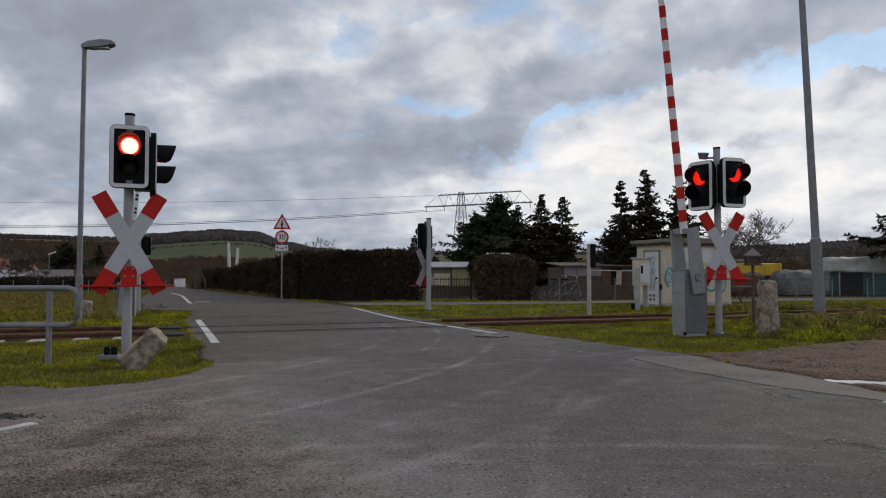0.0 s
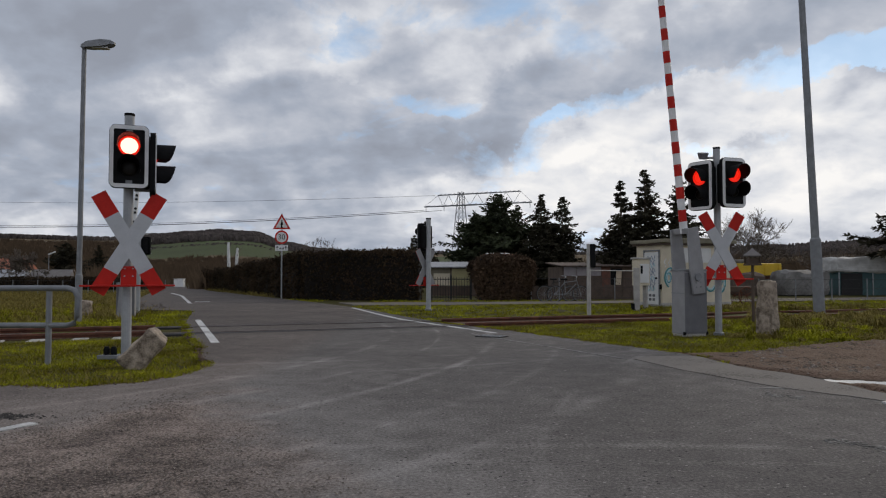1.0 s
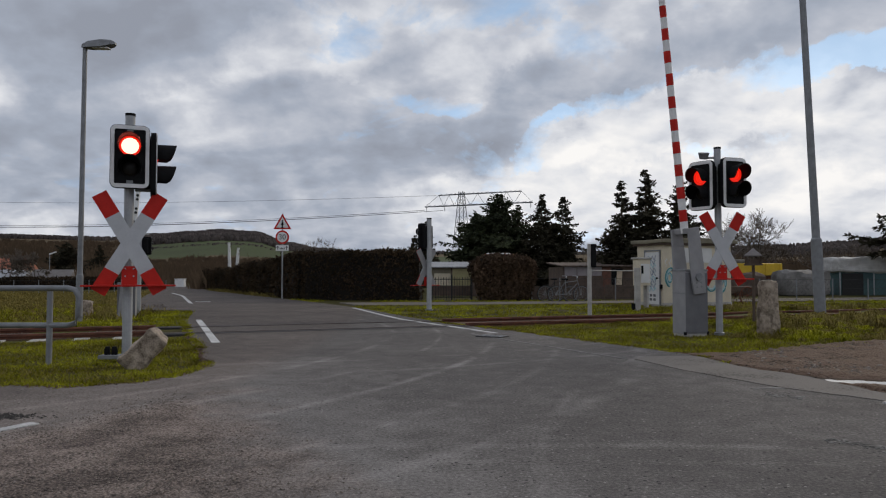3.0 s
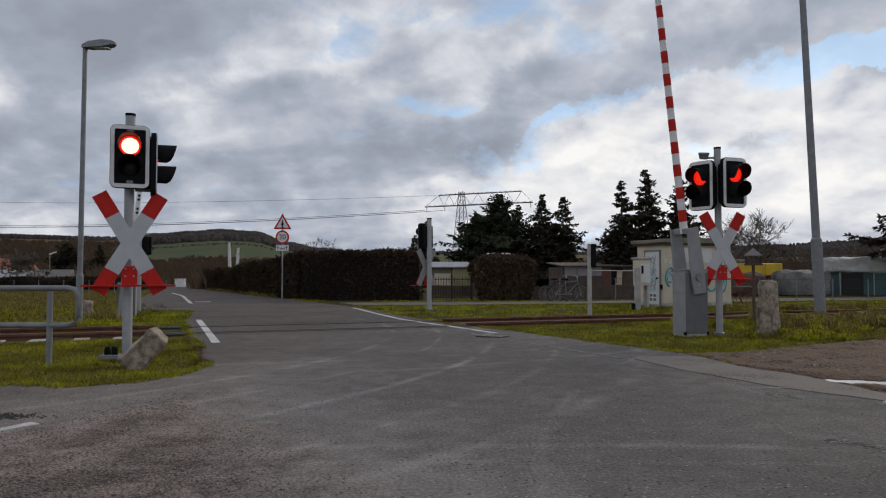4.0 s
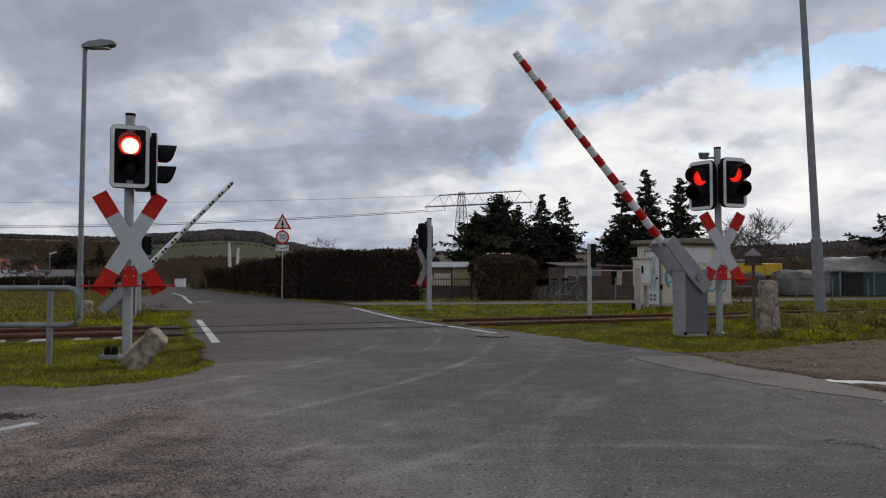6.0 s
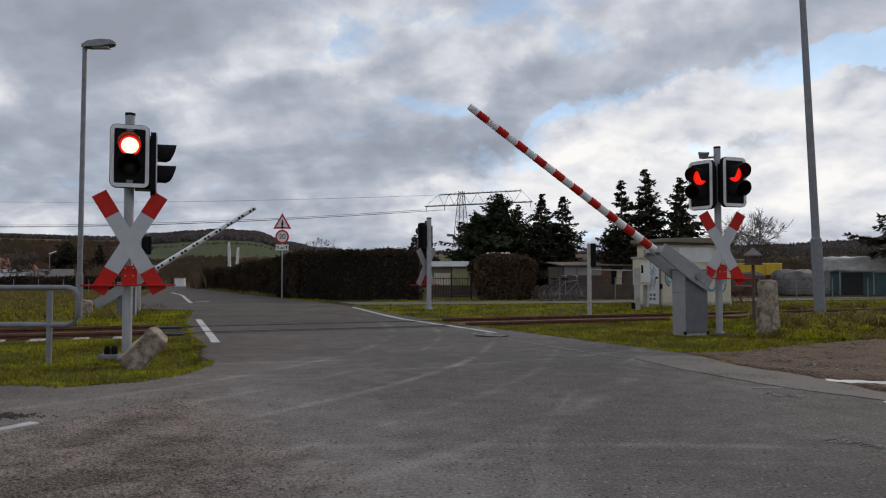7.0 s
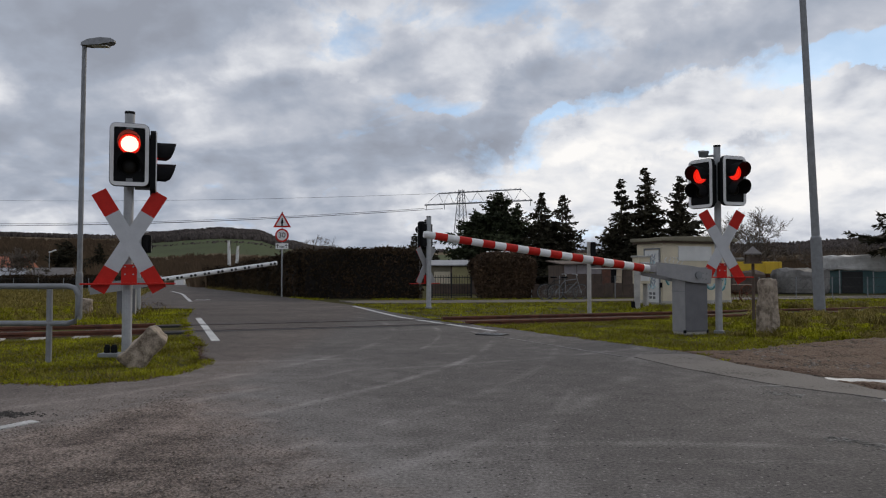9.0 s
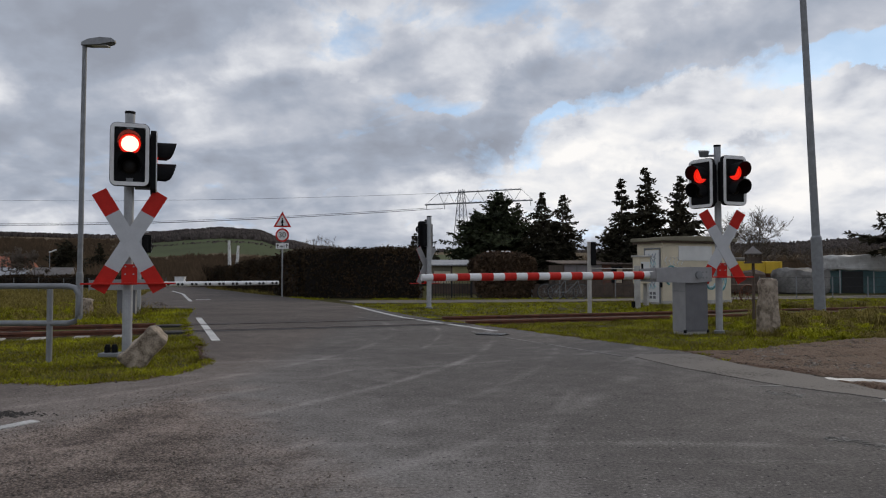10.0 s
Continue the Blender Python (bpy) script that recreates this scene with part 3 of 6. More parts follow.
stripe("road_marking", [(-3.62, 11.35), (-4.73, 14.17), (-5.85, 17.0)], 0.13, LINE, "white painted edge dash on the road")
stripe("road_marking", smooth_line([(0.98, 13.2), (0.56, 14.05), (0.17, 14.85), (-0.33, 15.8), (-1.25, 17.9), (-2.9, 23.0)], 5, 0.012, 3), 0.11, LINE, "thin white edge line worn at the crossing")
stripe("road_marking", smooth_line([(0.5, 13.1), (0.84, 12.35), (1.77, 10.4), (2.36, 9.2)], 6, 0.012, 5), 0.06, FAINT, "almost worn away white edge line")
stripe("road_marking", smooth_line([(-15.5, 40.6), (-13.0, 35.4), (-10.9, 30.2), (-9.4, 26.5)], 5, 0.012, 5), 0.13, LINE, "white line that bends into the side road")
stripe("road_marking", [(-9.75, 28.0), (-9.2, 28.1)], 0.25, LINE, "short white dash at the side road")
stripe("road_marking", [(-3.5, 4.2), (-3.0, 5.25)], 0.10, LINE, "worn stub of white paint beside the gravel", 0.009)
stripe("road_marking", smooth_line([(2.95, 6.83), (3.5, 6.9), (3.75, 6.95)], 3, 0.01, 5), 0.05, FAINT, "pale scratch of paint on the asphalt", 0.004)
stripe("road_marking", [(3.80, 6.1), (4.07, 5.4)], 0.13, LINE, "white painted dash at the road's edge", 0.013)



def paint_flecks(x, y, dx, dy, long, wide, n, seed, label):
    """Crumbs of old road paint along a short stretch."""
    rnd = random.Random(seed)
    bm = bmesh.new()
    for _ in range(n):
        u, v = rnd.uniform(-0.5, 0.5) * long, rnd.gauss(0, 0.3) * wide
        cx, cy, r = x + dx * u - dy * v, y + dy * u + dx * v, rnd.uniform(0.006, 0.022)
        slab([(cx + r * rnd.uniform(0.5, 1.4) * math.cos(k * math.tau / 6), cy + r * rnd.uniform(0.5, 1.4) * math.sin(k * math.tau / 6)) for k in range(6)], -0.004, 0.004, bm)
    return tagged(part("road_marking", bm, FAINT), label, "road marking", "painted road lines", "structure")


paint_flecks(3.06, 6.42, 0.8, -0.6, 0.34, 0.16, 46, 4, "crumbling remains of road paint near the edge strip")
paint_flecks(2.72, 4.55, 0.55, -0.84, 0.5, 0.18, 80, 7, "crumbling remains of road paint on the asphalt")
drain = thing("drain_grate", pose(0.86, 12.45, 0.004, 0, 0, -32), "small dark iron drain grate in the asphalt", "drain", kind="structure")
part("frame", box(0.5, 0.32, 0.012, 0, 0, 0, 0.003), IRON, drain)
for k in range(6):
    part("bar", box(0.03, 0.28, 0.008, -0.2 + 0.08 * k, 0, 0.012), STEEL_DARK, drain)


def make_track():
    """Two rails in the road and on sleepers beside it, seen only beside the road."""
    t = thing("railway_track", pose(TRACK.x, TRACK.y, -0.06, 0, 0, TURN), "single rusty railway track on concrete sleepers", "railway track", kind="structure")
    # head, web and foot of a rail as one section
    section = [(-0.036, 0.0), (0.036, 0.0), (0.036, -0.04), (0.010, -0.055), (0.010, -0.13), (0.07, -0.15), (-0.07, -0.15), (-0.010, -0.13), (-0.010, -0.055), (-0.036, -0.04)]
    for y in (-0.7525, 0.7525):
        for x0, x1 in ((-60.0, -1.8), (4.4, 70.0)):
            bm = bmesh.new()
            ends = [[bm.verts.new((x, y + a, b + 0.115)) for a, b in section] for x in (x0, x1)]
            for k in range(len(section)):
                bm.faces.new((ends[0][k], ends[0][(k + 1) % 10], ends[1][(k + 1) % 10], ends[1][k]))
            bm.faces.new(ends[0][::-1])
            bm.faces.new(ends[1])
            part("rail", bm, RUST, t)
        # head and flange groove through the asphalt
        part("road_rail", box(6.2, 0.07, 0.05, 1.3, y, 0.022, 0.004), RAILTOP, t, "dark worn rail head set in the asphalt")
        part("flange_groove", box(6.2, 0.055, 0.04, 1.3, y - math.copysign(0.065, y), 0.023), RUBBER, t, "black rubber groove beside the rail")
        part("joint_strip", box(6.2, 0.26, 0.04, 1.3, y + math.copysign(0.17, y), 0.024), TAR, t, "black rubber joint strip")
    for x0, x1 in ((-60.0, -1.8), (4.4, 70.0)):
        part("track_bed", box(x1 - x0, 1.72, 0.135, (x0 + x1) / 2, 0, -0.105), DIRT, t, "dark brown ballast and soil between the rails")
    sl = box(0.26, 2.6, 0.2, 0, 0, -0.19, 0.02)
    me = bpy.data.meshes.new("sleeper")
    sl.to_mesh(me)
    sl.free()
    for i in range(110):
        x = -40 + i * 0.65
        if -2.1 < x < 4.6:
            continue
        from_mesh("sleeper", me, CONCRETE, t, at=pose(x, 0.03 * math.sin(i * 7.0), 0.020 if x < 0 else -0.03, 0, 0, 0.6 * math.sin(i * 3.0)))
    return t


make_track()

# ---------------------------------------------------------------- crossing signals


def signal_head(parent, m, lit, size):
    """A panel with a white rim, a red lens over a dark one, and two hoods; it looks along its local -y, its middle at the origin."""
    m = m @ Matrix.Diagonal((size, size, size, 1))
    up_z = Matrix.Rotation(radians(90), 4, "X")
    body = part("backing_panel", slab(rounded(0.50, 0.865, 0.085), 0.0, 0.07), BLACK, parent, "matt black backing panel", m @ up_z)
    ring = bmesh.new()
    outer, inner = rounded(0.486, 0.85, 0.078), rounded(0.39, 0.745, 0.02)
    vs = [[ring.verts.new((x, y, z)) for x, y in line] for z in (0.06, 0.085) for line in (outer, inner)]
    n = len(outer)
    for k in range(n):
        j = (k + 1) % n
        ring.faces.new((vs[2][k], vs[2][j], vs[3][j], vs[3][k]))
        ring.faces.new((vs[0][k], vs[0][j], vs[2][j], vs[2][k]))
        ring.faces.new((vs[1][j], vs[1][k], vs[3][k], vs[3][j]))
        ring.faces.new((vs[0][j], vs[0][k], vs[1][k], vs[1][j]))
    part("white_rim", ring, WHITE, parent, "white reflective rim", m @ up_z)
    part("lamp_housing", box(0.34, 0.16, 0.70, 0, 0.08, -0.35, 0.03), BLACK, parent, "", m)
    for z, on in ((0.145, lit), (-0.155, False)):
        lr = 0.088 if lit is LENS_SIDE else 0.112
        lens = part("lens", lathe([(lr, 0.0), (lr * 0.95, 0.02), (lr * 0.63, 0.034), (lr * 0.18, 0.04)], 28), lit if on else LENS_OFF, parent,
                    "lit red lamp lens" if on else "dark unlit yellow lamp lens", m @ pose(0, -0.07, z) @ up_z, True)
        if on:
            part("lens_rim", lathe([(0.138, 0.0), (0.138, 0.012), (0.115, 0.016), (0.113, 0.006)], 28), LENS_RIM, lens, "glowing red lens rim", pose(0, 0, 0.002))
        hood = bmesh.new()
        rows = []
        for k in range(19):
            a = radians(-32 + 244 * k / 18)
            deep = 0.10 + 0.17 * max(0.0, (math.sin(a) + 0.55) / 1.55) ** 0.35
            rows.append([hood.verts.new((r * math.cos(a), -d, z + r * math.sin(a))) for r, d in ((0.150, 0.07), (0.155, 0.07 + deep), (0.146, 0.07 + deep), (0.140, 0.07))])
        for a, b in zip(rows, rows[1:]):
            for k in range(4):
                hood.faces.new((a[k], b[k], b[(k + 1) % 4], a[(k + 1) % 4]))
        part("hood", hood, BLACK, parent, "black lamp hood", m)
    return body


def cross_board(parent, m, length, width=0.195):
    """Two crossed boards with red ends, in the local x-z plane, facing -y."""
    for k, lean in enumerate((30.3, -30.3)):
        part("arm_back", box(width - 0.004, 0.006, length - 0.004, 0, 0, -length / 2 + 0.002), GREYPAINT, parent, "bare grey back of a crossed board", m @ pose(0, 0.010 - 0.0001 * k, 0, 0, lean, 0) if not k else m @ pose(0, 0.017, 0, 0, lean, 0))
        turn = m @ pose(0, -0.006 * k, 0, 0, lean, 0)
        end = 0.32
        part("cross_arm", box(width, 0.008, length - 2 * end, 0, 0, -(length - 2 * end) / 2), BOARD, parent, "greyish white crossed board", turn)
        for s in (-1, 1):
            part("red_end", box(width, 0.008, end, 0, 0, s * (length - end) / 2 - end / 2), RED, parent, "red end of a crossed board", turn)


def signal_post(name_label, m, height, radius, heads, cross, cross_z, cross_yaw):
    t = thing("crossing_signal", m, name_label, "signal", "crossing signals")
    part("pole", rod((0, 0, -0.05), (0, 0, height), radius, n=18), STEEL, t, "galvanised steel pole", smooth=False)
    part("pole_cap", rod((0, 0, height), (0, 0, height + 0.035), radius * 1.05, n=18), BLACK, t)
    for x, y, z, yaw, *aside in heads:
        hm = pose(0, 0, 0, 0, 0, yaw) @ pose(x, -0.17 + y, z)
        signal_head(t, hm, LENS_SIDE if aside else LENS_ON, aside[0] if aside else 0.955)
        part("bracket", box(0.08, 0.26, 0.05, 0, 0.06, -0.36), STEEL_DARK, t, "", hm)
        part("bracket", box(0.08, 0.26, 0.05, 0, 0.06, 0.33), STEEL_DARK, t, "", hm)
    if cross:
        cm = pose(0, 0, cross_z, 0, 0, cross_yaw) @ pose(0.02, -radius - 0.05, 0)
        cross_board(t, cm, cross)
        part("red_plate", box(0.19, 0.02, 0.27, 0, 0.03, -0.57), RED, t, "red sheet behind the crossed boards", cm)
        part("red_bar", box(1.14, 0.10, 0.022, 0, -0.03, -0.565, 0.004), RED, t, "thin red bar under the crossed boards", cm)
        for x in (-0.05, 0.05):
            for z in (-0.33, -0.43):
                part("screw", rod((x, 0.02, z), (x, 0.008, z), 0.011, n=6), STEEL, t, "", cm)
    part("base_collar", lathe([(radius * 1.5, -0.04), (radius * 1.5, 0.015), (radius * 1.05, 0.03)], 16), STEEL_DARK, t)
    return t


near_left = signal_post("steel level crossing signal with lit red light and crossed boards", pose(-4.17, 9.39, 0, 0, 0, 0), 3.2, 0.062,
                        [(0.01, 0.0, 2.625, 22), (0.0, -0.09, 2.56, 112, 0.95)], 1.48, 1.50, 22)
box_bm = box(0.26, 0.2, 0.05, -0.15, -0.12, 0.0, 0.01)
part("foot_box", box_bm, STEEL_DARK, near_left, "small grey cable box at the foot")
for fx in (-0.22, -0.12):
    part("cable_gland", lathe([(0.04, 0.09), (0.04, 0.17), (0.025, 0.2)], 10), BLACK, near_left, "", pose(fx * 0.9, -0.12, -0.045))
near_right = signal_post("steel level crossing signal with two lit red lights and crossed boards", pose(5.1, 13.12, 0, 0, 0, 0), 3.42, 0.062,
                         [(-0.14, -0.06, 2.73, -57, 1.05), (0.12, -0.06, 2.765, 20, 1.05)], 1.48, 1.56, 8)
part("antenna", lathe([(0.07, 0.0), (0.10, 0.1), (0.10, 0.12)], 12), STEEL_DARK, near_right, "small grey cone on a bracket", pose(-0.24, 0.05, 3.24, 14, 0, 0))
part("antenna_arm", rod((-0.24, 0.05, 3.26), (0, 0, 3.26), 0.02, n=8), STEEL_DARK, near_right)

far_right = signal_post("steel level crossing signal seen from behind", pose(-0.43, 21.9, 0, 0, 0, 0), 2.79, 0.075, [(0.0, 0.0, 2.24, 222, 1)], 1.25, 1.30, 222)
far_left = signal_post("steel level crossing signal beyond the track seen from behind", pose(-8.95, 20.9, -0.22, 0, 0, 0), 2.7, 0.06, [(-0.10, 0.0, 2.15, 165, 0.62)], 0, 1.5, 160)


def small_signal():
    """The low pedestrian signal beyond the track."""
    t = thing("pedestrian_signal", pose(3.86, 18.7, -0.03), "slim grey post with a black signal box on top", "signal", "crossing signals")
    part("pole", rod((0, 0, -0.03), (0, 0, 1.92), 0.055, n=16), CONCRETE, t, "pale grey steel post")
    part("signal_box", box(0.14, 0.24, 0.62, 0.10, 0.05, 1.30, 0.02), BLACK, t, "black signal box")
    part("arm", box(0.1, 0.04, 0.04, 0.03, 0.0, 1.5), STEEL_DARK, t)
    return t


small_signal()

# ---------------------------------------------------------------- barriers
BOOM_RIGHT, BOOM_LEFT = (4.5, 12.98, 1.045), (-8.63, 19.4, 0.75)
RIGHT_YAW, LEFT_YAW = 20.0, 17.0


def barrier_machine(name_m, w, d, h, label):
    t = thing("barrier_machine", name_m, label, "barrier machine", "barrier machines")
    part("housing", box(w, d, h, 0, 0, 0.02, 0.012), GREYPAINT, t, "grey painted steel cabinet")
    part("lid", box(w + 0.02, d + 0.02, 0.04, 0, 0, h + 0.015, 0.012), STEEL_DARK, t, "dull grey lid")
    # front coloured darker than the housing to imitate its shaded side
    part("door_panel", box(w - 0.012, 0.012, h - 0.05, 0, -d / 2 - 0.006, 0.04, 0.003), SHADED_DOOR_GREY, t, "flush grey service door, coloured darker for the shade on the front")
    part("seam", box(0.012, d * 0.98, 0.012, -w / 2 - 0.004, 0, h * 0.66), STEEL_DARK, t)
    part("plinth", box(w - 0.02, d - 0.02, 0.09, 0, 0, -0.065), CONCRETE, t, "concrete plinth")
    for x in (-w / 2, w / 2):
        part("foot_bolt", box(0.035, 0.05, 0.06, x, -d / 2 + 0.01, 0.0, 0.008), BLACK, t)
    part("shaft", rod((0, -d / 2 - 0.04, h - 0.12), (0, d / 2 + 0.04, h - 0.12), 0.05, n=14), STEEL_DARK, t, "drive shaft of the boom")
    return t


barrier_machine(pose(4.51, 12.98, 0.0, 0, 0, RIGHT_YAW), 0.49, 0.36, 1.13, "grey steel barrier drive cabinet in the grass beside the road")
barrier_machine(pose(-8.63, 19.4, -0.24, 0, 0, LEFT_YAW), 0.46, 0.34, 1.05, "grey steel barrier drive cabinet beyond the track")


def fork_plate(outline, y0, y1, mat, parent, label):
    own = slab(outline, y0, y1)
    return part("arm_plate", own, mat, parent, label, Matrix.Rotation(radians(90), 4, "X"))


def barrier_boom(name_label, length, s, spots, tail):
    """A boom that runs from its pivot along local x times s, with its fork plates."""
    t = thing("barrier_boom", pose(0, 0, 0), name_label, "barrier boom", "barrier booms")
    for y in (-0.235, 0.235):
        out = [(s * -tail, -0.12), (s * 0.10, -0.145), (s * 0.88, -0.112), (s * 0.90, 0.115), (s * 0.20, 0.145), (s * -tail, 0.135)]
        fork_plate(out, -y - 0.02, -y + 0.02, GREYPAINT, t, "grey folded steel fork plate")
        part("boss", rod((0, y * 1.2, 0), (0, y * 0.88, 0), 0.07, n=16), STEEL_DARK, t)
        for bx in (0.1, 0.18):
            for bz in (-0.05, 0.05):
                part("bolt", rod((s * -bx, y * 1.12, bz), (s * -bx, y, bz), 0.016, n=6), STEEL_DARK, t)
    part("fork_bridge", box(0.10, 0.49, 0.13, s * 0.84, 0, -0.065, 0.01), GREYPAINT, t, "grey cross piece of the fork")
    part("counterweight", box(0.12, 0.46, 0.2, s * (0.08 - tail), 0, -0.09, 0.01), STEEL_DARK, t, "dull counterweight")
    x0, r0, r1 = 0.80, 0.071, 0.057
    tube_part = part("tube", rod((s * x0, 0, 0), (s * length, 0, 0), r0, r1, 24), WHITE, t, "white painted round tube", smooth=False)
    part("end_cap", rod((s * length, 0, 0), (s * (length + 0.03), 0, 0), r1 * 0.98, r1 * 0.9, 24), WHITE, t)
    if spots:
        n = 9
        for i in range(n):
            for k in (-0.055, 0.055):
                x = x0 + 0.2 + (length - x0 - 0.3) * i / (n - 1) + k
                rr = r0 + (r1 - r0) * (x - x0) / (length - x0)
                part("spot", rod((s * x, -rr - 0.004, -0.01), (s * x, -rr + 0.02, -0.01), 0.036, n=12), RUBBER, tube_part, "small dark round spot on the white tube")
    else:
        for i in range(10):
            a = 1.017 + i * 0.4156
            b = a + 0.213
            ra, rb = (r0 + (r1 - r0) * (x - x0) / (length - x0) + 0.0025 for x in (a, b))
            part("red_band", rod((s * a, 0, 0), (s * b, 0, 0), ra, rb, 24), RED, tube_part, "red reflective band")
    return t


boom_right = barrier_boom("red and white banded barrier boom swinging down over the road", 5.12, -1, False, 0.30)
boom_left = barrier_boom("white barrier boom with dark spots beyond the track", 4.02, 1, True, 0.9)

# ---------------------------------------------------------------- posts, lamps, rails, stones


def street_lamp_left():
    t = thing("street_lamp", pose(-9.17, 17.9, -0.12, 0, 0.3, 0), "slim grey street lamp with a flat head", "street lamp", "street lamps")
    part("pole", lathe([(0.085, -0.1), (0.085, 1.15), (0.078, 1.2), (0.065, 1.22), (0.055, 7.0)], 16), STEEL_DARK, t, "slim tapered grey pole", smooth=False)
    part("arm", rod((0, 0, 7.0), (0.18, 0, 7.06), 0.04, n=10), STEEL_DARK, t)
    head = bmesh.new()
    for x, w, z0, z1 in ((-0.06, 0.08, 6.98, 7.06), (0.12, 0.14, 6.97, 7.13), (0.45, 0.17, 6.98, 7.17), (0.7, 0.13, 7.04, 7.16), (0.78, 0.05, 7.07, 7.12)):
        for y, z in ((-w, z0), (w, z0), (w * 0.8, z1), (-w * 0.8, z1)):
            head.verts.new((x, y, z))
    head.verts.ensure_lookup_table()
    v = head.verts
    for i in range(4):
        for k in range(4):
            head.faces.new((v[4 * i + k], v[4 * i + (k + 1) % 4], v[4 * i + 4 + (k + 1) % 4], v[4 * i + 4 + k]))
    head.faces.new((v[3], v[2], v[1], v[0]))
    head.faces.new((v[16], v[17], v[18], v[19]))
    part("head", head, STEEL_DARK, t, "flat grey lamp head")
    part("cover", box(0.4, 0.2, 0.03, 0.42, 0, 6.955, 0.01), PALE_PANEL, t, "pale lamp cover")
    return t


def street_lamp_right():
    t = thing("street_lamp", pose(10.3, 19.4, -0.05, 0, -2.2, 0), "tall leaning grey steel lamp pole in the grass", "street lamp", "street lamps")
    part("pole", lathe([(0.148, -0.1), (0.142, 2.05), (0.134, 2.1), (0.106, 2.14), (0.08, 9.6)], 20), STEEL_DARK, t, "tapered grey pole with a thicker foot")
    part("band", lathe([(0.152, 1.02), (0.152, 1.06)], 20), STEEL_DARK, t)
    part("seam", lathe([(0.146, 2.04), (0.146, 2.07)], 20), STEEL_DARK, t)
    return t


street_lamp_left()
street_lamp_right()


def railing():
    t = thing("pipe_railing", pose(-4.98, 9.0, 0), "galvanised pipe railing with rounded end beside the track", "railing")
    r = 0.036
    end = 0.37
    pts = [(-6.0, 0, 0.92), (end - 0.14, 0, 0.92), (end - 0.05, 0, 0.895), (end, 0, 0.80), (end, 0, 0.57), (end - 0.05, 0, 0.475), (end - 0.14, 0, 0.45), (-6.0, 0, 0.45)]
    part("rail_loop", tube(pts, r, 12), STEEL_DARK, t, "bent grey pipe", smooth=True)
    for x in (0.0, -1.9, -3.8, -5.7):
        part("post", rod((x, 0.0, -0.08), (x, 0, 0.88), 0.036, n=14), STEEL_DARK, t)
    return t


railing()


def stone(name_m, w, d, h, label, seed, name="stone_bollard"):
    bm = box(w, d, h, 0, 0, 0, w * 0.19)
    bmesh.ops.subdivide_edges(bm, edges=bm.edges[:], cuts=3, use_grid_fill=True)
    for v in bm.verts:
        f = 1.0 - 0.12 * (v.co.z / h)
        v.co.x *= f
        v.co.y *= f
        n = noise.noise_vector(v.co * 6 + Vector((seed, 0, 0))) * 0.036 + noise.noise_vector(v.co * 17 + Vector((seed, 5, 0))) * 0.012
        v.co += n
    ob = part(name, bm, GRANITE, smooth=True)
    ob.matrix_basis = name_m
    return tagged(ob, label, "stone bollard", "granite posts")


stone(pose(5.76, 12.6, -0.06, 0, 1, 25), 0.32, 0.29, 1.04, "upright weathered granite post in the grass", 3)
stone(pose(-3.78, 8.55, -0.03, 5, 42, 15), 0.30, 0.27, 0.55, "leaning granite stone at the signal's foot", 9)
stone(pose(-11.1, 22.0, -0.24, 0, 6, 10), 0.42, 0.36, 0.52, "small dark stone post beyond the track", 12)
stone(pose(-10.2, 23.0, -0.26, 0, 0, 30), 0.42, 0.38, 0.5, "small granite stone with a pale top beyond the track", 15)


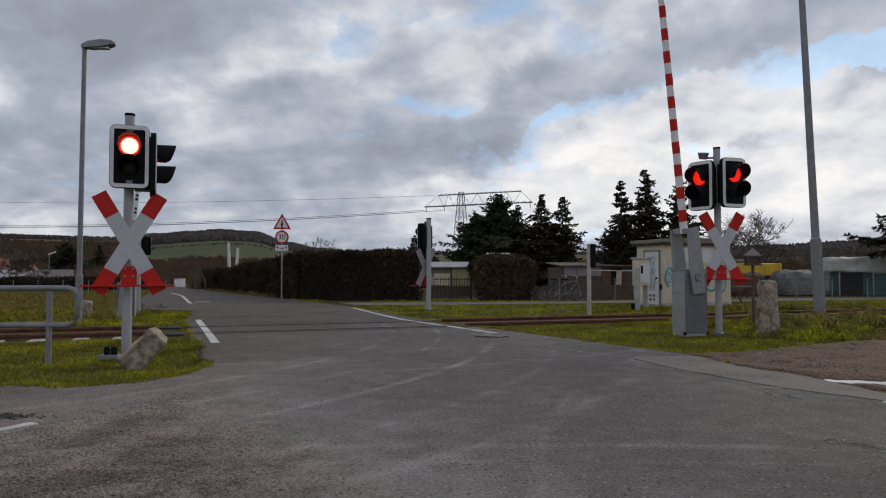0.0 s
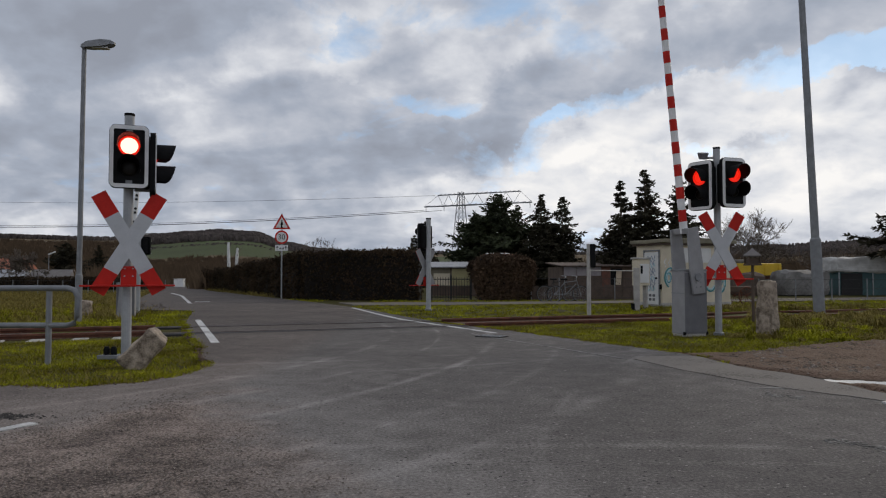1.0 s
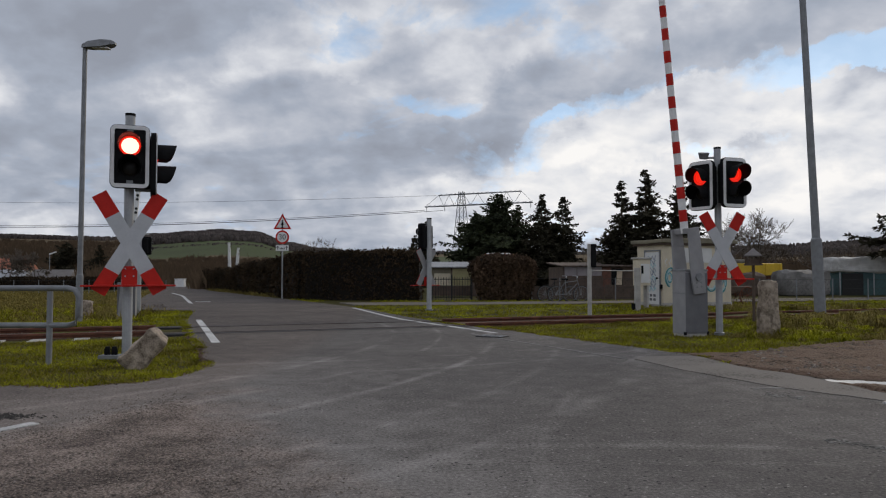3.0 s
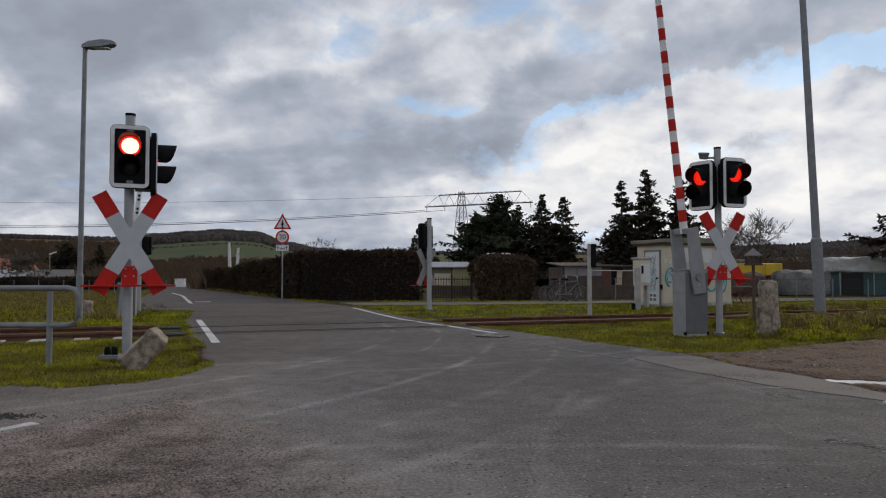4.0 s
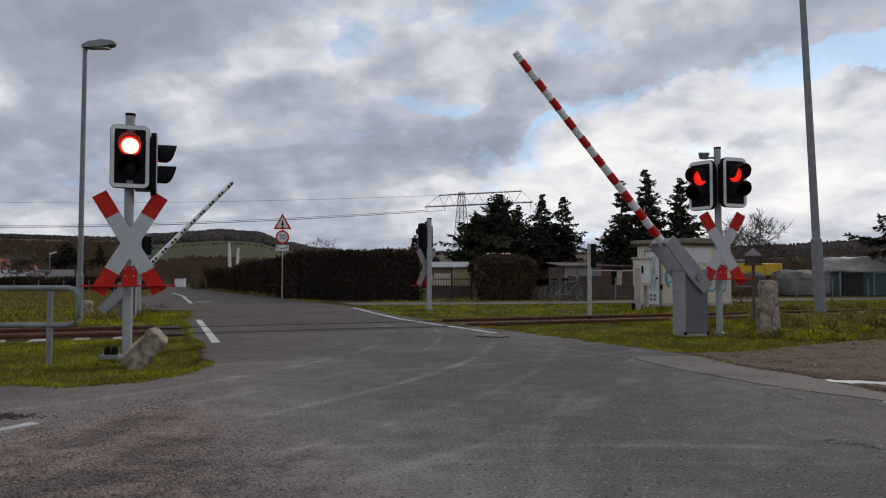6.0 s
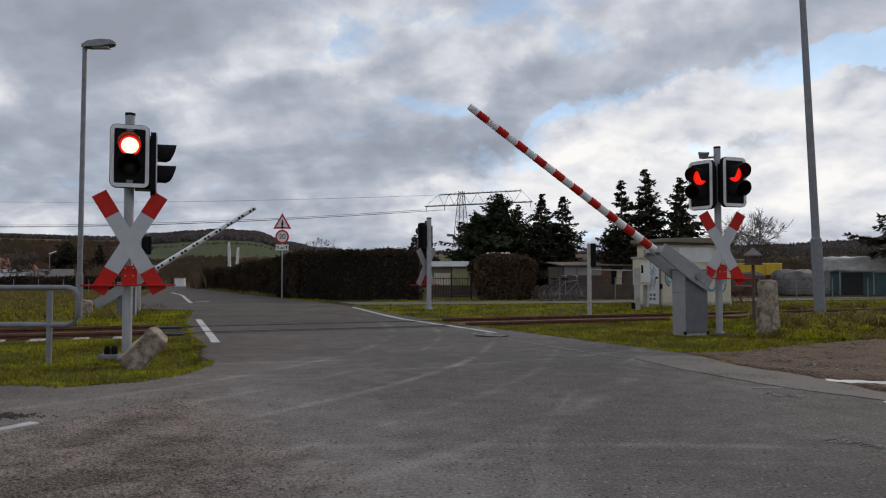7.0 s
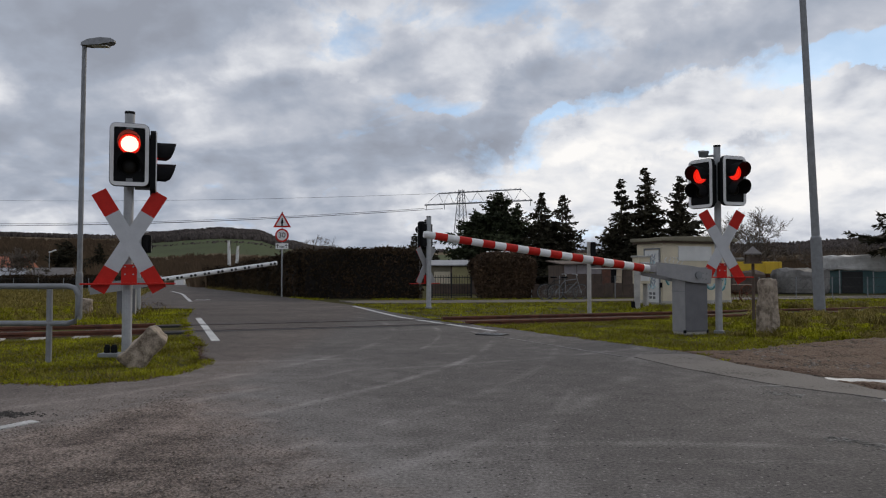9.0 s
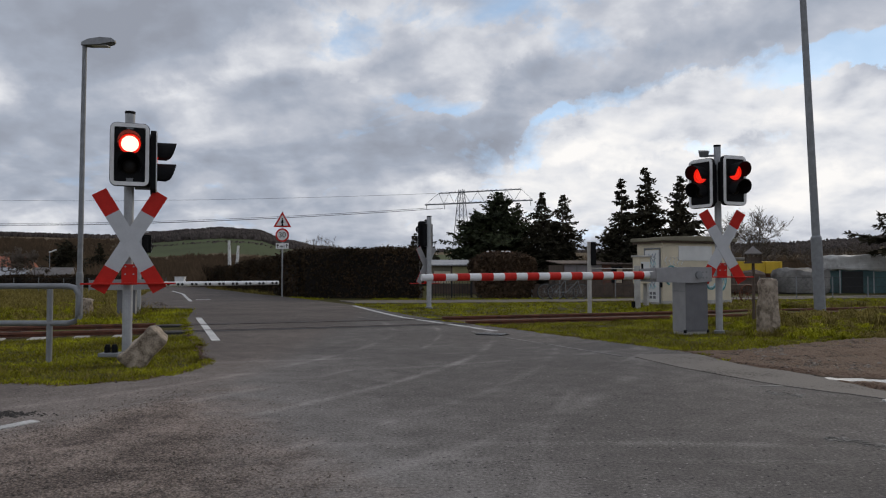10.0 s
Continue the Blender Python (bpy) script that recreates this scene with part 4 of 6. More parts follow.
def road_sign():
    t = thing("traffic_sign", pose(-7.32, 32.3, 0.05), "post with warning triangle and speed limit signs", "traffic sign")
    part("pole", rod((0, 0, -0.16), (0, 0, 3.8), 0.035, n=12), STEEL, t, "thin grey post")
    face = Matrix.Rotation(radians(90), 4, "X")

    def tri(w, z0, z1, cy):
        hgt = w * 0.866
        return slab([(-w / 2, cy - hgt / 3), (w / 2, cy - hgt / 3), (0, cy + 2 * hgt / 3)], z0, z1)
    part("triangle_rim", tri(0.82, 0.04, 0.055, 3.32), RED, t, "red triangular rim", face)
    part("triangle_face", tri(0.56, 0.05, 0.060, 3.32), WHITE, t, "white triangular face", face)
    sym = bmesh.new()
    for x, z, w, h, lean in ((0.0, 3.27, 0.075, 0.15, 6), (-0.035, 3.135, 0.042, 0.16, 22), (0.04, 3.135, 0.042, 0.16, -24), (-0.06, 3.28, 0.03, 0.12, 28), (0.06, 3.28, 0.03, 0.12, -28), (0.005, 3.435, 0.06, 0.06, 0)):
        box(w, 0.006, h, x, -0.063, z, turn=Matrix.Rotation(radians(lean), 4, "Y"), bm=sym)
    part("symbol", sym, BLACK, t, "plain black symbol")
    disc = lambda r, z0, z1, cz: lathe([(r, z0), (r, z1)], 32, turn=Matrix.Translation((0, cz, 0)))
    part("disc_rim", disc(0.31, 0.04, 0.055, 2.72), RED, t, "red round rim", face)
    part("disc_face", disc(0.235, 0.05, 0.060, 2.72), WHITE, t, "white round face", face)
    cu = bpy.data.curves.new("number", "FONT")
    cu.body, cu.size, cu.align_x, cu.align_y, cu.extrude = "30", 0.34, "CENTER", "CENTER", 0.004
    num = new("number", cu)
    num.data.materials.append(BLACK)
    num.parent, num.matrix_basis = t, pose(0, -0.066, 2.72, 90, 0, 0)
    num["label"] = "black number 30"
    part("plate", box(0.58, 0.02, 0.26, 0, -0.05, 2.10, 0.004), WHITE, t, "small white extra plate")
    bars = bmesh.new()
    for x in (-0.2, 0.2):
        box(0.03, 0.006, 0.15, x, -0.062, 2.15, bm=bars)
        for lean in (-40, 40):
            box(0.025, 0.006, 0.08, x, -0.0625, 2.235, turn=Matrix.Translation((0, 0, 0.07)) @ Matrix.Rotation(radians(lean * 3.5), 4, "Y"), bm=bars)
    for i in range(4):
        box(0.034, 0.006, 0.07 + 0.02 * (i % 2), -0.09 + i * 0.06, -0.062, 2.16, bm=bars)
    part("writing_bars", bars, BLACK, t, "dark bars of small writing")
    return t


road_sign()

# ---------------------------------------------------------------- gardens and buildings beyond the track


def hut():
    t = thing("utility_hut", pose(7.5, 24.2, -0.05, 0, 0, TURN), "small cream plastered hut with flat roof and graffiti", "hut")
    w, d, h = 2.9, 1.45, 2.2
    part("wall", box(w, d, h, w / 2, d / 2, 0, 0.01), PLASTER, t, "cream plaster with stains")
    part("plinth", box(w + 0.03, d + 0.03, 0.16, w / 2, d / 2, 0), CONCRETE, t, "grey concrete plinth")
    roof = box(w + 0.34, d + 0.34, 0.13, w / 2, d / 2, h + 0.01, 0.02)
    bmesh.ops.subdivide_edges(roof, edges=roof.edges[:], cuts=5, use_grid_fill=True)
    for v in roof.verts:
        v.co.z += 0.06 * (1 - abs(v.co.x - w / 2) / w * 2) * (v.co.z > h + 0.07) + 0.02 * noise.noise(v.co * 4)
    part("roof", roof, MOSSY, t, "mossy low roof slab with a ragged edge")
    # dark strip added under the overhang, imitating its shade
    part("eaves_shade", box(w + 0.22, d + 0.22, 0.07, w / 2, d / 2, h - 0.06), WOODWALL, t, "dark strip standing in for the shade under the eaves")
    dr = part("door", box(0.03, 0.78, 1.80, -0.02, 0.55, 0.10, 0.006), PALE_PANEL, t, "pale steel door sprayed with graffiti")
    for y in (0.97, 0.13):
        part("door_frame", box(0.045, 0.05, 1.90, -0.022, y, 0.08), STEEL_DARK, t, "grey steel door frame")
    part("door_frame", box(0.045, 0.89, 0.05, -0.022, 0.55, 1.93), STEEL_DARK, t, "grey steel door frame")
    part("handle", rod((-0.09, 0.25, 1.0), (-0.02, 0.25, 1.0), 0.03, n=8), BLACK, dr)
    part("lock_box", box(0.05, 0.09, 0.17, -0.025, -0.0 + 0.06, 0.62, 0.01), BLACK, t, "small black lock box on the wall")
    for z in (0.22, 0.36):
        for y in (0.42, 0.62):
            part("vent_slot", box(0.012, 0.13, 0.09, -0.04, y, z, 0.003), SHADED_DOOR_GREY, dr, "dark vent slots low in the door")
    rnd = random.Random(5)
    for i in range(9):
        z = 0.62 + i * 0.135
        pts = [(-0.042, 0.33 + 0.42 * k / 7, z + 0.085 * math.sin(k * 1.9 + i)) for k in range(8)]
        part("scrawl", tube(pts, 0.017, 5), SPRAY_GREY if i % 3 else SPRAY_BLUE, dr, "grey-blue sprayed scrawl")
    part("wall_panel", box(1.4, 0.025, 0.50, 1.35, -0.014, 1.54, 0.004), PALE_PANEL, t, "pale painted rectangle on the wall")
    # fat outlined letters along the wall
    for cx, cz, rx, rz, a0, a1 in ((0.34, 1.02, 0.24, 0.33, 40, 250), (0.26, 1.02, 0.10, 0.16, 0, 360), (0.62, 0.70, 0.16, 0.36, 60, 300), (1.05, 0.9, 0.24, 0.34, 60, 330), (1.55, 0.85, 0.26, 0.36, -150, 150),
                                   (2.02, 0.88, 0.24, 0.34, 20, 330), (2.45, 0.85, 0.22, 0.36, 120, 400), (2.45, 0.9, 0.09, 0.14, 0, 360)):
        for size, mat, lab in ((1.0, SPRAY_TEAL, "teal sprayed outline"), (0.80, SPRAY_BLUE, "pale blue sprayed stroke")):
            pts = [(cx + size * rx * math.cos(radians(a0 + (a1 - a0) * k / 18)), -0.006, cz + size * rz * math.sin(radians(a0 + (a1 - a0) * k / 18))) for k in range(19)]
            part("graffiti_stroke", tube(pts, 0.028, 5), mat, t, lab)
    for i in range(5):
        pts = [(0.12 + i * 0.17 + 0.05 * math.sin(k * 2.0 + i), -0.006, 1.38 + 0.07 * k) for k in range(5)]
        part("graffiti_stroke", tube(pts, 0.018, 5), PALE_PANEL, t, "thin white sprayed stroke")
    return t


hut()

t = thing("meter_cabinet", pose(6.55, 23.4, -0.04, 0, 0, TURN), "white meter cabinet beside the hut", "cabinet")
part("body", box(0.46, 0.32, 0.86, 0, 0, 0.76, 0.01), PLASTER, t, "cream painted body")
for x in (-0.17, 0.17):
    part("leg", box(0.07, 0.2, 0.78, x, 0, 0, 0.005), CONCRETE, t)
part("cap", box(0.54, 0.4, 0.06, 0, 0, 1.62, 0.01), CONCRETE, t, "concrete cap")
part("cabinet_door", box(0.34, 0.02, 0.62, 0.02, -0.17, 0.85, 0.005), PALE_PANEL, t, "pale door")
part("window", box(0.08, 0.02, 0.26, -0.1, -0.178, 1.15, 0.003), BLACK, t, "dark narrow window")
t = thing("concrete_post", pose(6.02, 22.0, -0.06), "square grey concrete post in the grass", "post")
part("shaft", box(0.16, 0.16, 1.35, 0, 0, 0, 0.012), CONCRETE, t)
part("box", box(0.1, 0.12, 0.2, -0.13, -0.02, 0.05, 0.01), BLACK, t, "small black box at the foot")


def shed(m, w, d, h, wall, roof, label, slope=0.15, door=None, panels=6):
    t = thing("shed", m, label, "shed", "garden sheds")
    for i in range(panels):
        part("wall_panel", box(w / panels - 0.015, 0.05, h, (i + 0.5) * w / panels, 0, 0, 0.004), wall, t)
    part("side_wall", box(0.05, d, h, 0.0, d / 2 + 0.03, 0), wall, t)
    part("side_wall", box(0.05, d, h, w, d / 2 + 0.03, 0), wall, t)
    part("back_wall", box(w, 0.05, h, w / 2, d, 0), wall, t)
    r = bmesh.new()
    n = 24
    for k in range(n + 1):
        x = -0.15 + (w + 0.3) * k / n
        for y, z in ((-0.25, h + 0.02), (d + 0.2, h + 0.02 + slope), (d + 0.2, h + 0.07 + slope), (-0.25, h + 0.07)):
            r.verts.new((x, y, z + 0.012 * (k % 2)))
    r.verts.ensure_lookup_table()
    v = r.verts
    for k in range(n):
        for j in range(4):
            r.faces.new((v[4 * k + j], v[4 * k + (j + 1) % 4], v[4 * k + 4 + (j + 1) % 4], v[4 * k + 4 + j]))
    r.faces.new([v[j] for j in range(4)])
    r.faces.new([v[4 * n + j] for j in range(3, -1, -1)])
    part("roof", r, roof, t, "overhanging corrugated roof")
    if door:
        # no real opening: a black plate on the wall imitates the dark interior
        part("doorway_shade", box(door[1], 0.05, h - 0.1, door[0], -0.03, 0.02), BLACK, t, "black plate standing in for the shade in the open doorway")
        part("door", box(0.30, 0.04, h - 0.2, door[0] + 0.06, -0.09, 0.0, 0.005, Matrix.Rotation(radians(3), 4, "Y")), CREAM_BOARD, t, "cream board leaning in the doorway")
    return t


garden_shed = shed(pose(6.45, 38.0, -0.05, 0, 0, 6), 4.6, 3.0, 1.52, WOODWALL, RUSTROOF, "low dark boarded garden shed with an open door", 0.22, (2.95, 0.62), 8)
for i in range(3):
    part("upper_panel", box(0.66, 0.03, 0.46, 0.38 + i * 0.69, -0.05, 1.05, 0.004), LILAC, garden_shed, "faded lilac-grey upper panel")
for i in range(4):
    part("batten", box(0.05, 0.035, 1.05, 0.05 + i * 0.69, -0.05, 0.0, 0.004), WOODWALL, garden_shed)
part("red_panel", box(0.46, 0.03, 1.5, 2.36, -0.05, 0.05, 0.004), REDBROWN, garden_shed, "red-brown board beside the doorway")
part("batten", box(0.07, 0.05, 1.58, 3.36, -0.06, 0.0, 0.004), WOODWALL, garden_shed)
for i in range(2):
    part("upper_panel", box(0.62, 0.03, 0.7, 3.75 + i * 0.66, -0.05, 0.86, 0.004), WOODWALL, garden_shed, "brown board panel")
gate_shed = shed(pose(-0.75, 37.0, -0.05, 0, 0, -4), 2.3, 2.5, 1.45, MOSSY, SHEETROOF, "pale garden shed with a light corrugated roof", 0.3, None, 3)
part("moss_panel", box(1.0, 0.03, 0.86, 1.75, -0.05, 0.55, 0.004), MOSS_YELLOW, gate_shed, "yellowish mossy panel")
part("white_panel", box(0.85, 0.03, 0.62, 0.72, -0.05, 0.55, 0.004), PLASTER, gate_shed, "whitewashed panel")
part("corner_board", box(0.06, 0.05, 1.45, 1.2, -0.05, 0.0, 0.004), WOODWALL, gate_shed)
part("lower_boards", box(2.2, 0.03, 0.5, 1.15, -0.05, 0.02, 0.004), WOODWALL, gate_shed, "dark boards along the foot")
t = thing("handrail", pose(0, 0, 0), "thin grey pipe rail held between two posts", "railing")
part("rail", rod((3.91, 18.72, 1.19), (5.96, 21.95, 1.19), 0.014, n=8), STEEL_DARK, t)
shed(pose(1.5, 36.0, -0.05, 0, 0, -4), 1.5, 2.5, 1.55, WOODWALL, SHEETROOF, "brown garden shed behind the hedge", 0.2, None, 3)

t = thing("caravan", pose(2.1, 39.0, -0.05), "white caravan with an orange band behind the hedge", "caravan")
part("body", box(1.7, 1.8, 1.8, 1.0, 0.9, 0.45, 0.15), PALE_PANEL, t)
part("roof", box(1.3, 1.5, 0.08, 1.0, 0.9, 2.23, 0.03), PALE_PANEL, t, "white roof hatch")
part("band", box(1.72, 1.82, 0.26, 1.0, 0.9, 1.98, 0.06), TILE, t, "faded orange band")
for x in (0.5, 1.5):
    part("wheel", rod((x, -0.02, 0.28), (x, 0.16, 0.28), 0.28, n=16), RUBBER, t)


def iron_gate():
    t = thing("iron_gate", pose(-0.5, 31.0, -0.05), "black iron bar gate between the hedges", "gate")
    for z in (0.12, 0.9):
        part("rail", box(1.75, 0.03, 0.035, 0.87, 0, z), IRON, t)
    for i in range(15):
        part("bar", rod((0.06 + i * 0.117, 0, 0.02), (0.06 + i * 0.117, 0, 1.02), 0.013, n=6), IRON, t)
    for x in (0.0, 0.88, 1.75):
        part("post", box(0.07, 0.07, 1.1, x, 0, 0, 0.008), IRON, t)
    return t


iron_gate()


def garden_fence(m, w, h, label, posts, bars=0):
    t = thing("garden_fence", m, label, "fence", "garden fences")
    for i in range(posts):
        part("post", rod((w * i / (posts - 1), 0, -0.05), (w * i / (posts - 1), 0, h), 0.022, n=8), STEEL_DARK, t)
    for z in (0.1 * h, 0.55 * h, 0.96 * h):
        part("rail", rod((0, 0, z), (w, 0, z), 0.006, n=6), IRON, t)
    net = bmesh.new()
    for i in range(int(w / 0.22)):
        x = i * 0.22
        rod((x, 0.01, 0.05), (min(x + h * 0.9, w), 0.01, 0.05 + min(h * 0.9, w - x)), 0.003, n=3, bm=net, caps=False)
        rod((x, -0.01, min(h * 0.95, x + 0.05)), (min(x + h * 0.9, w), -0.01, 0.05), 0.003, n=3, bm=net, caps=False)
    part("netting", net, IRON, t, "thin wire netting")
    return t


garden_fence(pose(3.9, 31.2, -0.05, 0, 0, 4), 5.0, 0.98, "low dark wire fence before the sheds", 5)
garden_fence(pose(11.4, 29.0, -0.05, 0, 0, 10), 22.0, 0.95, "low wire fence along the gardens", 14)
t = thing("garden_wall", pose(3.9, 31.6, -0.05, 0, 0, 4), "low weathered brown board screen behind the fence", "screen")
for i in range(12):
    part("board", box(0.40, 0.03, 0.62 + 0.05 * math.sin(i * 5.0), 0.2 + i * 0.42, 0, 0.0, 0.004), WOODWALL, t)


def bicycle(m, tint, label):
    t = thing("bicycle", m, label, "bicycle", "bicycles at the fence")
    r = 0.33
    for x in (0.0, 1.05):
        w = part("wheel", tube([(x + r * math.cos(k * math.tau / 24), 0, r + r * math.sin(k * math.tau / 24)) for k in range(25)], 0.018, 6), RUBBER, t)
        part("rim", tube([(x + 0.305 * math.cos(k * math.tau / 24), 0, r + 0.305 * math.sin(k * math.tau / 24)) for k in range(25)], 0.010, 6), STEEL_DARK, w, "silver wheel rim")
        for k in range(8):
            a = k * math.pi / 8
            part("spoke", rod((x - r * math.cos(a), 0, r - r * math.sin(a)), (x + r * math.cos(a), 0, r + r * math.sin(a)), 0.003, n=3), STEEL, w)
    fr = bmesh.new()
    for p, q in (((0, 0, r), (0.38, 0, 0.82)), ((0, 0, r), (0.42, 0, 0.3)), ((0.42, 0, 0.3), (0.36, 0, 0.9)), ((0.42, 0, 0.3), (0.86, 0, 0.75)), ((0.38, 0, 0.8), (0.85, 0, 0.86)), ((1.05, 0, r), (0.83, 0, 0.98))):
        rod(p, q, 0.016, n=6, bm=fr)
    part("frame", fr, tint, t)
    part("saddle", box(0.26, 0.13, 0.06, 0.34, 0, 0.9, 0.02), BLACK, t)
    part("handlebar", tube([(0.75, -0.28, 1.02), (0.84, -0.1, 1.04), (0.84, 0.1, 1.04), (0.75, 0.28, 1.02)], 0.014, 6), STEEL, t)
    return t


bicycle(pose(4.15, 28.9, -0.03, 8, 0, 6), IRON, "dark bicycle leaning at the fence")
bicycle(pose(4.5, 28.4, -0.03, 8, 0, 8), STEEL_DARK, "silver bicycle leaning at the fence")

# ---- yard with covered things
t = thing("bird_house", pose(7.0, 16.0, -0.05), "wooden bird house with a shingled pyramid roof on a post", "bird house")
part("post", rod((0, 0, -0.02), (0, 0, 1.36), 0.035, n=8), WOODWALL, t)
part("floor", box(0.30, 0.30, 0.03, 0, 0, 1.34), WOODWALL, t)
for x in (-0.12, 0.12):
    for y in (-0.12, 0.12):
        part("corner_post", box(0.03, 0.03, 0.2, x, y, 1.37), WOODWALL, t)
for x, y, w, d in ((0, -0.10, 0.2, 0.012), (0, 0.10, 0.2, 0.012), (-0.10, 0, 0.012, 0.19), (0.10, 0, 0.012, 0.19)):
    part("side_board", box(w, d, 0.12, x, y, 1.37), WOODWALL, t)
roof = part("roof", lathe([(0.27, 1.545), (0.26, 1.57), (0.05, 1.70), (0.01, 1.74)], 4, turn=Matrix.Rotation(radians(20), 4, "Z")), ROOFFELT, t, "shingled pyramid roof")
part("finial", rod((0, 0, 1.72), (0, 0, 1.79), 0.012, n=6), WOODWALL, roof)

t = thing("skip_trailer", pose(17.3, 44.0, -0.05, 0, 0, 4), "yellow tipper trailer in the yard", "trailer")
part("bed", box(3.9, 1.8, 0.75, 1.95, 0.9, 1.05, 0.04), YELLOW, t, "yellow painted sheet sides")
for i in range(5):
    part("rib", box(0.09, 0.05, 0.7, 0.2 + i * 0.88, -0.02, 1.07), YELLOW, t)
part("chassis", box(3.7, 1.2, 0.2, 1.95, 0.9, 0.8), RUST, t)
for x in (0.7, 3.2):
    part("wheel", rod((x, 0.0, 0.42), (x, 0.28, 0.42), 0.42, n=18), RUBBER, t)
part("load", box(1.8, 1.4, 0.25, 0.9, 0.9, 1.8, 0.1), TARP, t, "pale tarpaulin over the load")


def covered_heap(m, w, d, h, mat, label, seed):
    bm = box(w, d, h, 0, 0, 0, min(w, h) * 0.22)
    bmesh.ops.subdivide_edges(bm, edges=[e for e in bm.edges if e.calc_length() > 0.25], cuts=6, use_grid_fill=True)
    for v in bm.verts:
        k = v.co.z / h
        v.co += noise.noise_vector(v.co * 1.6 + Vector((seed, 0, 0))) * 0.22 * k + noise.noise_vector(v.co * 3 + Vector((seed, 3, 0))) * 0.03
        v.co.z = max(v.co.z, 0.0)
    ob = part("tarpaulin_cover", bm, mat)
    ob.matrix_basis = m
    return tagged(ob, label, "tarpaulin", "covered things in the yard")


covered_heap(pose(18.6, 37.0, -0.05, 0, 0, 6), 2.5, 1.6, 1.3, TARP, "heap under a wrinkled grey tarpaulin", 2)
covered_heap(pose(15.9, 37.5, -0.05, 0, 0, 2), 1.8, 1.4, 1.15, WOODWALL, "stack of dark firewood by the fence", 5)
t = thing("tarpaulin_shelter", pose(20.9, 37.5, -0.05, 0, 0, 3), "teal shelter with a pale grey tarpaulin roof", "shelter")
part("side_sheet", box(3.6, 2.2, 1.25, 1.9, 1.1, 0, 0.05), TEAL, t, "dark teal side sheet")
# the bay's inner shade, put on as a dark plate over the side sheet
part("bay_shade", box(1.15, 0.06, 1.15, 0.75, -0.02, 0.03, 0.01), RUBBER, t, "dark plate standing in for the shade in the open bay")
rf = box(4.0, 2.5, 0.80, 1.9, 1.1, 1.22, 0.14)
bmesh.ops.subdivide_edges(rf, edges=[e for e in rf.edges if e.calc_length() > 0.3], cuts=6, use_grid_fill=True)
for v in rf.verts:
    v.co += noise.noise_vector(v.co * 1.5) * 0.12 + noise.noise_vector(v.co * 5) * 0.03
part("roof_sheet", rf, PALE_TARP, t, "sagging pale grey roof sheet")
for x in (0.05, 1.9, 3.75):
    part("pole", rod((x, -0.05, 0), (x, -0.05, 1.3), 0.03, n=8), STEEL, t)

t = thing("hand_cart", pose(11.4, 26.6, -0.05, 0, 0, 15), "rusty old two-wheeled hand cart", "cart")
for y in (0.0, 0.7):
    w = part("wheel", tube([(0.33 * math.cos(k * math.tau / 20), y, 0.33 + 0.33 * math.sin(k * math.tau / 20)) for k in range(21)], 0.025, 6), RUST, t)
    for k in range(5):
        a = k * math.pi / 5
        part("spoke", rod((-0.32 * math.cos(a), y, 0.33 - 0.32 * math.sin(a)), (0.32 * math.cos(a), y, 0.33 + 0.32 * math.sin(a)), 0.012, n=4), RUST, w)
part("tray", box(1.0, 0.6, 0.2, 0.1, 0.35, 0.48, 0.01), WOODWALL, t)
part("shaft", rod((0.5, 0.35, 0.5), (1.3, 0.35, 0.15), 0.025, n=6), WOODWALL, t)

# ---- far left: roofs and cabinet


def cottage(m, w, d, h, rise, roof, label, wall=PLASTER):
    t = thing("cottage", m, label, "house", "far houses")
    part("wall", box(w, d, h, 0, 0, 0), wall, t)
    r = bmesh.new()
    vs = [r.verts.new(p) for p in ((-w / 2 - .2, -d / 2 - .2, h), (w / 2 + .2, -d / 2 - .2, h), (w / 2 + .2, d / 2 + .2, h), (-w / 2 - .2, d / 2 + .2, h), (-w / 2 - .2, 0, h + rise), (w / 2 + .2, 0, h + rise))]
    for f in ((0, 1, 5, 4), (2, 3, 4, 5), (0, 4, 3), (1, 2, 5), (0, 3, 2, 1)):
        r.faces.new([vs[k] for k in f])
    part("roof", r, roof, t)
    for x in (-w / 4, w / 4) if h > 1 else ():
        part("window", box(0.8, 0.04, 0.7, x, -d / 2 - 0.02, h * 0.45), BLACK, t)
    return t


cottage(pose(-57.0, 90.0, -0.3, 0, 0, 10), 8.0, 6.0, 1.9, 1.5, TILE, "small house with an orange tiled roof")
cottage(pose(-44.5, 72.0, -0.3, 0, 0, 12), 4.0, 3.5, 0.75, 1.1, SHEETROOF, "low shed with a pale grey roof", WOODWALL)
cottage(pose(-40.0, 73.0, -0.3, 0, 0, 8), 3.6, 3.5, 0.75, 1.1, ROOFFELT, "low shed with a dark grey roof", WOODWALL)
t = thing("roadside_cabinet", pose(-22.4, 60.5, -0.1), "small white roadside cabinet", "cabinet")
part("body", box(0.8, 0.5, 0.75, 0, 0, 0, 0.02), WHITE, t)
part("cap", box(0.86, 0.56, 0.06, 0, 0, 0.75, 0.01), CONCRETE, t)
garden_fence(pose(-34.0, 48.0, -0.25, 0, 0, -6), 16.0, 0.95, "low dark fence across the far meadow", 10)

